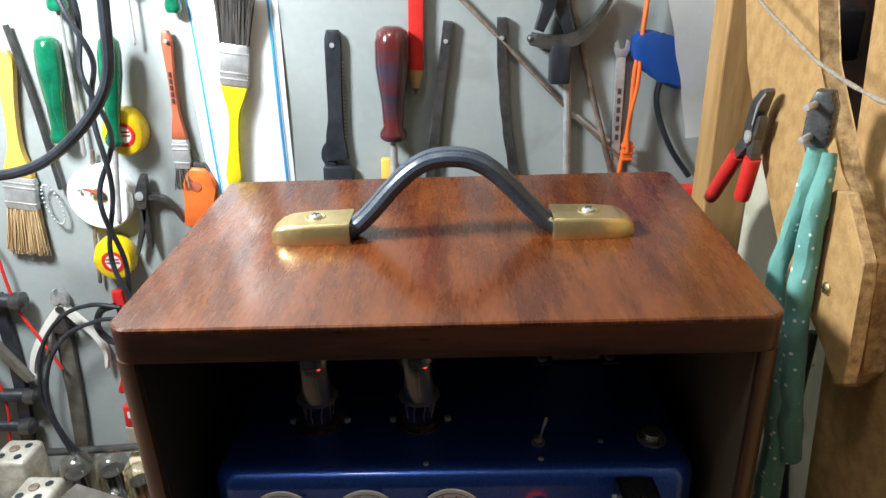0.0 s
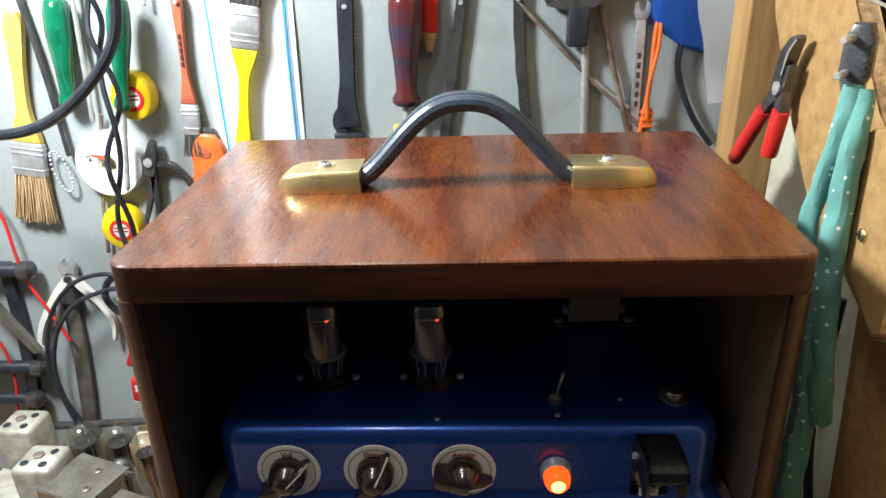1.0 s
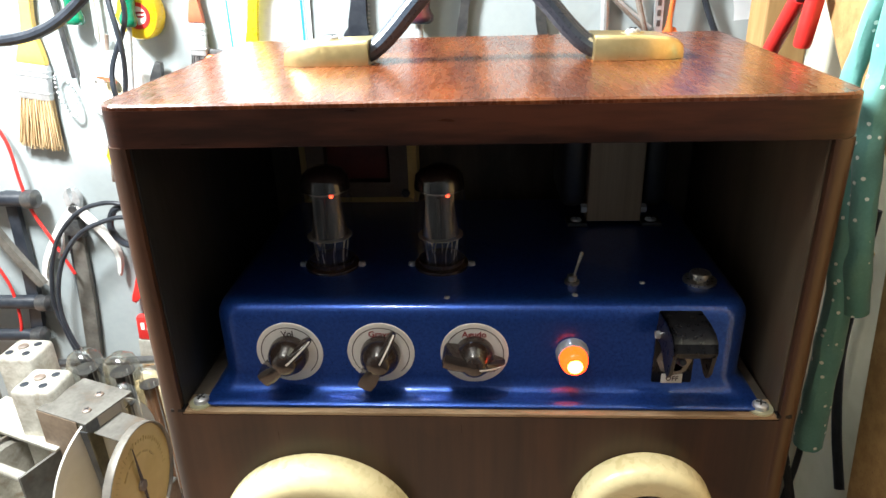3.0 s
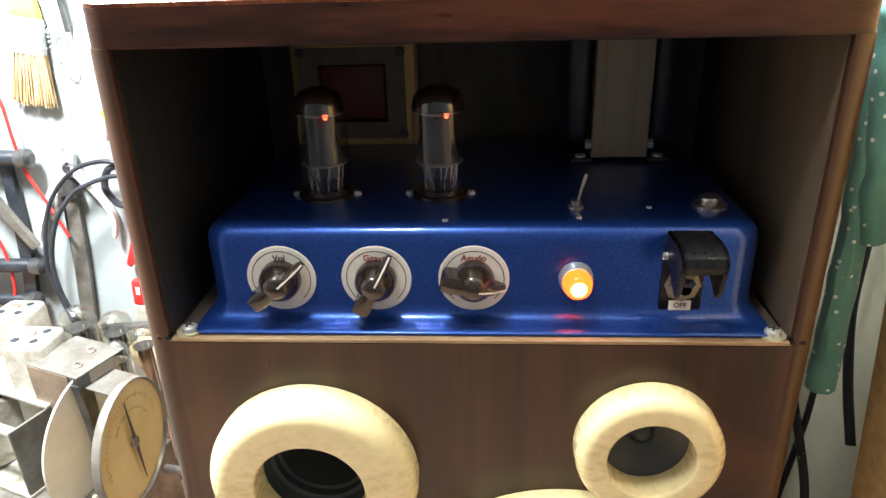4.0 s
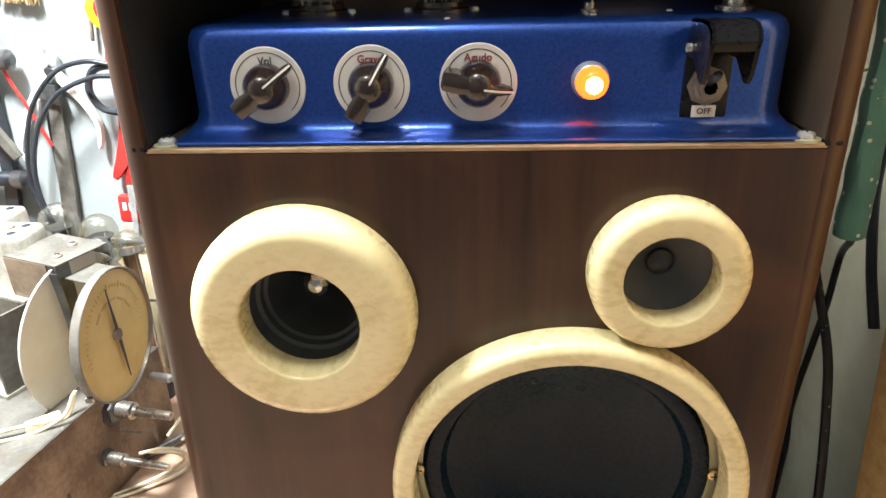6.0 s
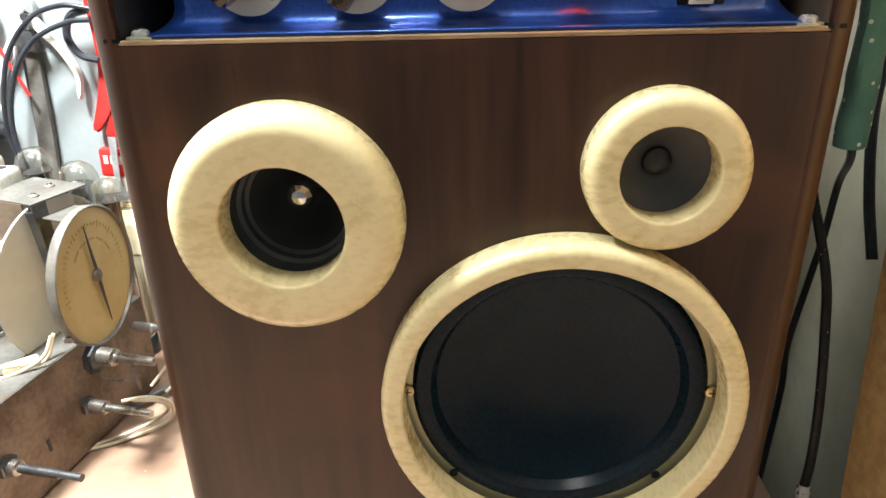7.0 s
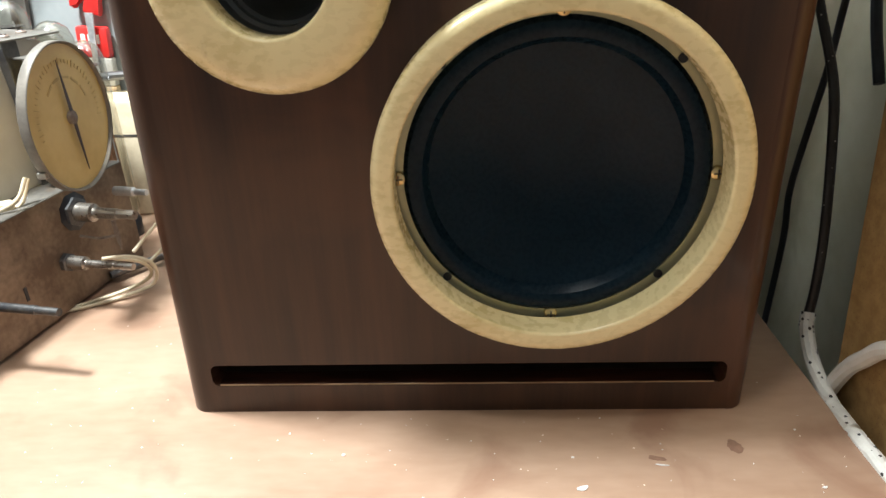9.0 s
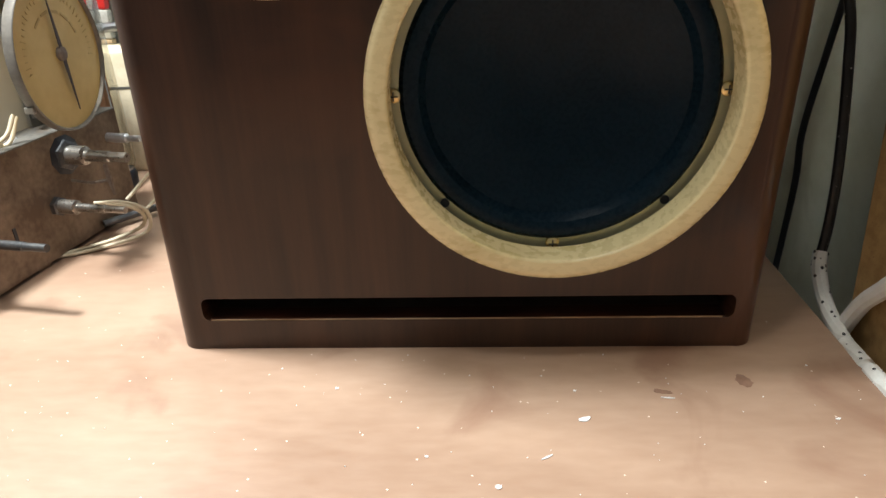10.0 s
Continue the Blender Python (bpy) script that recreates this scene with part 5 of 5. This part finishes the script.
for x, y in ((0.016, 0.006), (0.006, 0.030)):
    screw(br, pose(x, y, 0.2316), 0.0045, M_RUST)

cap2 = radio_thing("tuning_capacitor", "tuning capacitor with stacked aluminium plates in a frame", "capacitor", pose(-0.150, -0.010, DECKZ))
part("frame", box((-0.070, 0.030, 0.078), (0.062, 0.075, 0.0815), 0.0006), M_ALU, cap2, smooth=False)
part("base", box((-0.070, -0.010, 0.0), (0.062, 0.075, 0.004), 0.0006), M_ALU, cap2, smooth=False)
for x in (-0.070, -0.012, 0.058):
    part("end_plate", box((x, -0.008, 0.004), (x + 0.003, 0.073, 0.078), 0.0005), M_GREY, cap2, smooth=False)
plate = lathe([(0, 0), (0.034, 0), (0.034, 0.0008), (0, 0.0008)], 28)
first = part("plate", plate, M_ALU, cap2)
first.matrix_local = along_x(pose(-0.062, 0.020, 0.040))
for k in range(1, 26):
    p = new("plate", first.data)
    p.parent, p.matrix_local = cap2, along_x(pose(-0.062 + 0.0019 * k + (0.014 if k > 12 else 0), 0.020, 0.040))
part("rail", lathe([(0.005, 0), (0.005, 0.13), (0, 0.13)], 12), M_ALU, cap2).matrix_local = along_x(pose(-0.07, 0.000, 0.070))


def shield_can(x, y, h, w, turn):
    c = radio_thing("shield_can", "dented aluminium shield can with holes in its top", "shield can", pose(x, y, DECKZ, 0, 0, turn))
    part("can", box((-w, -w, 0.0), (w, w, h), 0.006, seg=3), M_ALU, c, angle=50)
    for dx, dy in ((0.5, 0.4), (-0.5, -0.45), (0.45, -0.5)):
        part("hole", lathe([(0.0042, 0), (0.0042, 0.0006), (0, 0.0006)], 16), M_BLACK, c).location = (w * dx, w * dy, h)
    part("core_screw", lathe([(0.0055, 0), (0.0055, 0.0018), (0, 0.002)], 14), M_RUST, c).location = (-0.002, 0.002, h)
    return c


shield_can(-0.127, 0.051, 0.135, 0.0215, 18)
shield_can(-0.216, 0.097, 0.125, 0.0215, 18)
shield_can(-0.275, 0.060, 0.120, 0.0205, 15)


def old_tube(x, y, z0, r, h, label, copper=False):
    t = radio_thing("old_tube", label, "vacuum tube", pose(x, y, z0))
    part("base", lathe([(r * 0.9, 0), (r * 0.92, 0.018), (r * 0.8, 0.022), (0, 0.022)], 24), M_BLACK, t)
    part("envelope", lathe([(r * 0.78, 0.020), (r, 0.030), (r, h - 0.018), (r * 0.82, h - 0.008), (r * 0.4, h - 0.002), (0, h)], 32), M_OLDGLASS, t, "dusty clear glass").visible_shadow = False
    part("plate", box((-r * 0.45, -r * 0.3, 0.030), (r * 0.45, r * 0.3, h - 0.026), 0.002), M_COPPER if copper else M_DARKSTEEL, t)
    part("mica", lathe([(0, h - 0.025), (r * 0.7, h - 0.025), (r * 0.7, h - 0.0242), (0, h - 0.0242)], 16), M_DARKSTEEL, t, "pale mica disc")
    part("support_wire", tube([(r * 0.5, 0, 0.026), (r * 0.55, 0, h * 0.6), (r * 0.4, 0, h - 0.02)], 0.0008, 3, 5), M_STEEL, t)
    return t


old_tube(-0.120, 0.096, DECKZ, 0.0185, 0.146, "old dusty glass tube with silvered top")
old_tube(-0.111, 0.130, 0.0, 0.0190, 0.227, "tall old dusty glass tube with silvered top")
old_tube(-0.0876, 0.142, 0.0, 0.0165, 0.208, "old glass tube with copper brown electrodes", True)
old_tube(-0.062, 0.088, DECKZ, 0.0130, 0.122, "small old glass tube beside the bracket")

# a dark pipe and boxes behind, along the foot of the wall
cord("black_pipe", "dark pipe lying along the wall behind the chassis", [(-0.56, 0.40, 0.145), (-0.46, 0.40, 0.150), (-0.36, 0.40, 0.156), (-0.26, 0.40, 0.160)], 0.0052, M_DARKSTEEL, "pipe")
bx = thing("cream_box", "cream plastic box standing behind the chassis", "box", pose(-0.36, 0.385, 0.0))
part("case", box((-0.075, -0.028, 0.0), (0.06, 0.03, 0.135), 0.004), M_WIRE, bx)
part("lid_seam", box((-0.0752, -0.0284, 0.095), (0.0602, 0.0302, 0.0975)), M_GREY, bx, smooth=False)
tn = thing("grey_tin", "grey painted tin on the bench behind the chassis", "tin", pose(-0.285, 0.335, 0.0))
part("body", box((-0.05, -0.03, 0.0), (0.05, 0.03, 0.085), 0.004), M_GREY, tn)
part("lid", box((-0.052, -0.032, 0.085), (0.052, 0.032, 0.096), 0.003), M_DARKSTEEL, tn)

# cream wires
for pts, lab in (([(-0.352, 0.135, 0.002), (-0.334, 0.143, 0.002), (-0.309, 0.158, 0.003), (-0.29, 0.171, 0.006), (-0.283, 0.176, 0.014), (-0.284, 0.173, 0.03), (-0.299, 0.165, 0.04), (-0.316, 0.153, 0.044)], "pair of cream wires looping over the bench"),
                 ([(-0.351, 0.139, 0.002), (-0.334, 0.149, 0.003), (-0.313, 0.163, 0.005), (-0.294, 0.177, 0.01), (-0.286, 0.174, 0.022), (-0.291, 0.167, 0.034), (-0.309, 0.158, 0.042)], "pair of cream wires looping over the bench"),
                 ([(-0.310, 0.195, 0.030), (-0.292, 0.225, 0.050), (-0.270, 0.245, 0.066), (-0.255, 0.250, 0.060), (-0.262, 0.262, 0.030), (-0.285, 0.262, 0.008)], "cream wire curling behind the shafts"),
                 ([(-0.305, 0.210, 0.012), (-0.285, 0.240, 0.028), (-0.262, 0.262, 0.040), (-0.240, 0.27, 0.046)], "cream wire running behind the cabinet"),
                 ([(-0.44, 0.075, 0.104), (-0.405, 0.088, 0.106), (-0.375, 0.105, 0.104), (-0.352, 0.120, 0.112), (-0.345, 0.130, 0.128)], "tangle of cream wires on the chassis edge"),
                 ([(-0.43, 0.082, 0.106), (-0.400, 0.098, 0.110), (-0.372, 0.112, 0.110), (-0.356, 0.128, 0.105), (-0.350, 0.140, 0.124)], "tangle of cream wires on the chassis edge")):
    cord("cream_wire", lab, pts, 0.0017, M_WIRE, "wire", "cream wires")
wrap = radio_thing("tape_wrap", "yellowed paper wrap round the wires", "tape wrap", pose(-0.026, -0.032, 0.106, 0, 0, 60))
part("wrap", box((-0.014, -0.006, -0.004), (0.014, 0.006, 0.004), 0.002), M_WIRE, wrap)
cord("dark_cable", "dark cable lying on the bench behind the shafts", [(-0.335, 0.190, 0.008), (-0.305, 0.225, 0.008), (-0.27, 0.255, 0.008), (-0.235, 0.28, 0.008)], 0.0035, M_DARKSTEEL, "cable")

# ---- pine frame at the bench's end ----
frame_post = thing("pine_post", "yellow pine post standing near the back wall", "post", pose(0.262, 0.31, 0))
part("post", box((-0.012, -0.002, -0.85), (0.028, 0.036, 1.5), 0.002), M_PINE, frame_post, smooth=False)


def yz_board(name, label, outline, x0, thick, face, edge, category="board"):
    """A board lying in y and z, its face towards the cabinet at x0."""
    t = thing(name, label, category)
    bm = bmesh.new()
    a = [bm.verts.new((x0, y, z)) for y, z in outline]
    b = [bm.verts.new((x0 + thick, y, z)) for y, z in outline]
    bm.faces.new(a)
    bm.faces.new(b[::-1])
    n = len(a)
    sides = [bm.faces.new((a[i], b[i], b[(i + 1) % n], a[(i + 1) % n])) for i in range(n)]
    bmesh.ops.bevel(bm, geom=list(bm.edges), offset=0.0008, segments=1, affect="EDGES")
    ob = part("board", bm, face, t, smooth=False)
    ob.data.materials.append(edge)
    for f in ob.data.polygons:
        if abs(f.normal.x) < 0.5:
            f.material_index = 1
    return t


brace = yz_board("chipboard_brace", "slanting chipboard brace screwed to the frame", [(0.300, 0.735), (0.262, 0.648), (0.212, 0.585), (0.160, 0.530), (0.052, 0.478), (0.036, 0.500), (0.046, 0.568), (0.100, 0.606), (0.150, 0.665), (0.180, 0.735)], 0.2520, 0.014, M_CHIP, M_CHIPEDGE)
off = yz_board("chipboard_offcut", "pointed chipboard offcut screwed over the brace", [(0.096, 0.584), (0.072, 0.604), (0.060, 0.606), (0.031, 0.576), (0.029, 0.566), (0.024, 0.516), (0.023, 0.501), (0.031, 0.495), (0.082, 0.534)], 0.2340, 0.008, M_CHIP, M_CHIPEDGE)
screw(off, pose(0.2340, 0.058, 0.546, 0, -90, 0), 0.0044, M_BRASS)
stud = yz_board("pine_stud", "broad rough pine stud leaning at the bench end", [(0.028, -0.06), (0.132, 0.745), (-0.02, 0.80), (-0.16, 0.76), (-0.16, -0.85), (-0.02, -0.85)], 0.2660, 0.040, M_CHIP, M_PINE)

# Added board: its dark brown stands in for the recess's shade.
recess_shade = thing("recess_shade_board", "added board whose dark brown paints the shade behind the frame", "board", pose(0.331, 0.20, 0.52))
part("board", box((0.0, -0.13, 0.0), (0.012, 0.13, 0.45), 0.001), M_BAR, recess_shade, smooth=False)
tt = thing("black_bracket", "black plastic bracket hanging in the frame", "bracket", pose(0.306, 0.246, 0.666))
part("body", box((-0.012, -0.026, -0.012), (0.012, 0.020, 0.026), 0.004), M_BLACK, tt)
part("arm", box((-0.005, 0.004, 0.020), (0.005, 0.014, 0.10), 0.002), M_BLACK, tt)
part("hook", box((-0.006, 0.012, -0.016), (0.006, 0.030, -0.004), 0.002), M_BLACK, tt)

# red-handled pliers hooked on the frame
rp = thing("red_pliers", "pliers with red sleeved handles hooked on the frame", "pliers", pose(0.2440, 0.199, 0.601, 0, 0, -90))
# local x runs along -y of the room, local z up, local -y towards the cabinet
part("jaw", prism(strip([(-0.008, -0.004), (-0.004, 0.016), (0.002, 0.030), (0.012, 0.040)], (0.014, 0.013, 0.012, 0.003)), -0.008, 0.0015), M_DARKSTEEL, rp)
part("lower_jaw", prism(strip([(-0.004, 0.000), (0.003, 0.012), (0.008, 0.020)], (0.012, 0.010, 0.002)), -0.006, 0.001, y0=-0.001), M_DARKSTEEL, rp)
part("bright_edge", prism(strip([(0.001, 0.012), (0.006, 0.028), (0.015, 0.038)], (0.0014, 0.002, 0.001)), -0.0008, y0=-0.008), M_STEEL, rp, smooth=False)
part("pivot", lathe([(0.005, 0), (0.005, 0.0016), (0, 0.002)], 14), M_STEEL, rp).matrix_local = pose(-0.003, -0.008, 0.002, 90)
for line in ([(-0.004, 0.002), (-0.022, -0.014), (-0.034, -0.028)], [(-0.002, 0.0), (0.000, -0.014), (0.000, -0.022)]):
    part("shank", prism(strip(line, (0.011, 0.009, 0.008)), -0.007, 0.001), M_DARKSTEEL, rp)
for pts in ([(-0.026, -0.004, -0.018), (-0.048, -0.005, -0.046), (-0.068, -0.005, -0.070)], [(0.001, -0.004, -0.014), (-0.003, -0.004, -0.030), (-0.008, -0.004, -0.050)]):
    part("red_sleeve", tube(pts, lambda q: 0.0064 if q < 0.93 else 0.0058, 6, 14), M_RED, rp, "red rubber sleeve")

# plug hanging over the frame, its lead inside a dotted cloth sleeve
pg = thing("mains_plug", "dark moulded two-pin mains plug hung upside down", "plug", pose(0.232, 0.095, 0.640, 0, 0, -44))
prof = [(-0.0044, -0.019), (-0.0080, -0.009), (-0.0078, 0.010), (-0.0044, 0.019), (0.0044, 0.019), (0.0078, 0.010), (0.0080, -0.009), (0.0044, -0.019)]
part("body", prism(prof, -0.013, 0.003, y0=0.002), shade("dark_grey_rubber", (0.045, 0.048, 0.052), (0.075, 0.078, 0.082), 90, 0.28, bump=0.2), pg)
for z in (-0.008, 0.011):
    part("pin", lathe([(0.0022, 0), (0.0022, 0.014), (0.0015, 0.0155), (0, 0.0155)], 12), M_STEEL, pg, "nickel contact pin").matrix_local = pose(-0.003, -0.010, z, 90)
for k in range(5):
    part("moulded_bar", box((0.0035, -0.0113, -0.009 + 0.004 * k), (0.0062, -0.0109, -0.0075 + 0.004 * k)), M_DARKSTEEL, pg, smooth=False)

cloth = thing("cloth_sleeve", "teal cloth cable sleeve with white dots, folded double", "cloth sleeve")


def sleeve(points, r, seed):
    rnd = random.Random(seed)
    bm = tube(points, r, 10, 18)
    for v in bm.verts:
        d = noise.noise(v.co * 60 + Vector((seed, 0, 0))) * 0.0022 + noise.noise(Vector((v.co.x * 220, v.co.y * 220, v.co.z * 25))) * 0.0012
        v.co += Vector((d, d * 0.6, 0))
    return bm


part("long_fold", sleeve([(0.226, 0.084, 0.626), (0.222, 0.080, 0.605), (0.220, 0.086, 0.570), (0.218, 0.088, 0.537), (0.222, 0.080, 0.500), (0.229, 0.076, 0.460), (0.232, 0.075, 0.400), (0.234, 0.077, 0.345), (0.236, 0.079, 0.296)], lambda q: 0.0056 + 0.0034 * max(0, min(1, q * 1.8 - 0.5)), 3), M_TEAL, cloth)
part("short_fold", sleeve([(0.229, 0.080, 0.624), (0.2265, 0.074, 0.600), (0.2255, 0.072, 0.555), (0.2260, 0.069, 0.512), (0.233, 0.069, 0.455), (0.240, 0.069, 0.408)], lambda q: 0.0054 + 0.0024 * min(1, q * 2), 9), M_TEAL, cloth)

cord("grey_string", "frayed pale grey string tied across the frame", [(0.232, 0.240, 0.727), (0.222, 0.215, 0.716), (0.220, 0.197, 0.709), (0.2195, 0.160, 0.6965), (0.220, 0.134, 0.688), (0.2205, 0.110, 0.680), (0.220, 0.081, 0.673), (0.220, 0.027, 0.666), (0.222, -0.030, 0.664), (0.235, -0.09, 0.664)], lambda q: 0.0012 + 0.0003 * math.sin(q * 140), M_STRING, "string")

# cables below the sleeve
cord("black_lead", "black mains lead running down behind the cabinet", [(0.236, 0.080, 0.305), (0.262, 0.120, 0.275), (0.291, 0.180, 0.236), (0.289, 0.180, 0.191), (0.285, 0.180, 0.151), (0.279, 0.180, 0.087), (0.282, 0.180, 0.034), (0.282, 0.185, -0.10)], 0.0028, M_BLACK)
cord("paint_marked_cable", "black cable with paint specks dropping beside the bench", [(0.252, 0.185, 0.300), (0.255, 0.145, 0.241), (0.255, 0.105, 0.195), (0.255, 0.089, 0.156), (0.255, 0.074, 0.100), (0.255, 0.068, 0.057), (0.254, 0.067, 0.028)], 0.0034, M_SPLASH)
cord("white_cable", "paint-splashed white cable along the bench edge", [(0.254, 0.067, 0.034), (0.252, 0.061, 0.023), (0.252, 0.043, 0.006), (0.250, 0.011, -0.002), (0.248, -0.026, 0.0), (0.249, -0.056, 0.0), (0.252, -0.10, 0.0), (0.257, -0.16, 0.0), (0.26, -0.25, 0.0)], 0.0052, M_WHITECABLE)
cord("white_cable", "plain white cable curving up past the stud", [(0.259, 0.040, -0.040), (0.258, 0.028, -0.008), (0.258, 0.014, 0.022), (0.258, 0.000, 0.040), (0.258, -0.015, 0.057), (0.2585, -0.040, 0.072), (0.259, -0.08, 0.085)], 0.0056, M_WHITE)
cord("black_lead", "short black lead hanging on the side wall", [(0.326, 0.215, 0.42), (0.323, 0.212, 0.34), (0.320, 0.205, 0.284), (0.320, 0.186, 0.226), (0.320, 0.161, 0.179)], 0.0042, M_BLACK)
nl = thing("nail_peg", "small bent nail in the side wall", "nail", pose(0.345, 0.235, 0.372))
part("shank", lathe([(0.0014, 0), (0.0014, 0.045), (0, 0.045)], 8), M_BRASS, nl).matrix_local = pose(0, 0, 0, 0, -90, 0)
cl2 = thing("cable_clip", "black cable clip at the cabinet's foot", "cable clip", pose(0.212, 0.14, 0.055))
part("clip", box((-0.012, -0.010, -0.012), (0.004, 0.010, 0.012), 0.002), M_BLACK, cl2)

# marks on the bench
for k, (x, y, w, h, a) in enumerate(((0.069, -0.070, 0.007, 0.0035, 20), (0.208, -0.070, 0.003, 0.0015, 10), (0.045, -0.100, 0.007, 0.0010, 30), (0.120, -0.052, 0.008, 0.0008, -8), (0.019, -0.120, 0.003, 0.003, 0), (-0.076, -0.042, 0.002, 0.002, 0))):
    p = tagged(part("paint_flake", prism(strip([(-w / 2, 0), (0, h * 0.2), (w / 2, 0)], (h * 0.4, h, h * 0.3), 3), 0.0005, y0=0.0001), M_PAPER, None, smooth=False), "small pale paint flake on the bench", "paint flake", "flakes on the bench")
    p.matrix_world = pose(x, y, 0.0, 90, 0, 0) @ pose(0, 0, 0, 0, a, 0)

rnd = random.Random(21)
bm = bmesh.new()
for k in range(120):
    x, y = rnd.uniform(-0.30, 0.24), -0.004 - 0.22 * rnd.random() ** 1.1
    q, a = rnd.uniform(0.00015, 0.0005) * (2.4 if k % 13 == 0 else 1.0), rnd.uniform(0, 3)
    pts = [(x + q * math.cos(a + b) * rnd.uniform(0.5, 1.2), y + q * math.sin(a + b) * rnd.uniform(0.4, 1.0)) for b in (0, 1.2, 2.5, 3.8, 5.0)]
    loft([[(px, py, 0.0) for px, py in pts], [(px, py, 0.0004) for px, py in pts]], bm)
tagged(part("paint_specks", bm, M_PAPER, None, smooth=False), "scattered pale paint specks and dust on the bench", "specks", kind="stuff")
M_SOIL = shade("dark_glue_stain", (0.19, 0.105, 0.070), (0.25, 0.145, 0.100), 120, 0.5, bump=0.2)
for x, y, w, h, a in ((0.169, -0.036, 0.010, 0.013, 20), (0.118, -0.046, 0.012, 0.004, -15)):
    pts = [(w / 2 * math.cos(b) * rnd.uniform(0.7, 1.15), h / 2 * math.sin(b) * rnd.uniform(0.7, 1.15)) for b in (2 * math.pi * i / 18 for i in range(18))]
    st = tagged(part("glue_stain", loft([[(px, py, 0.0001) for px, py in pts], [(px * 0.94, py * 0.94, 0.0003) for px, py in pts]]), M_SOIL, None), "small dark brown glue stain on the bench", "stain", "stains on the bench")
    st.matrix_world = pose(x, y, 0, 0, 0, a)
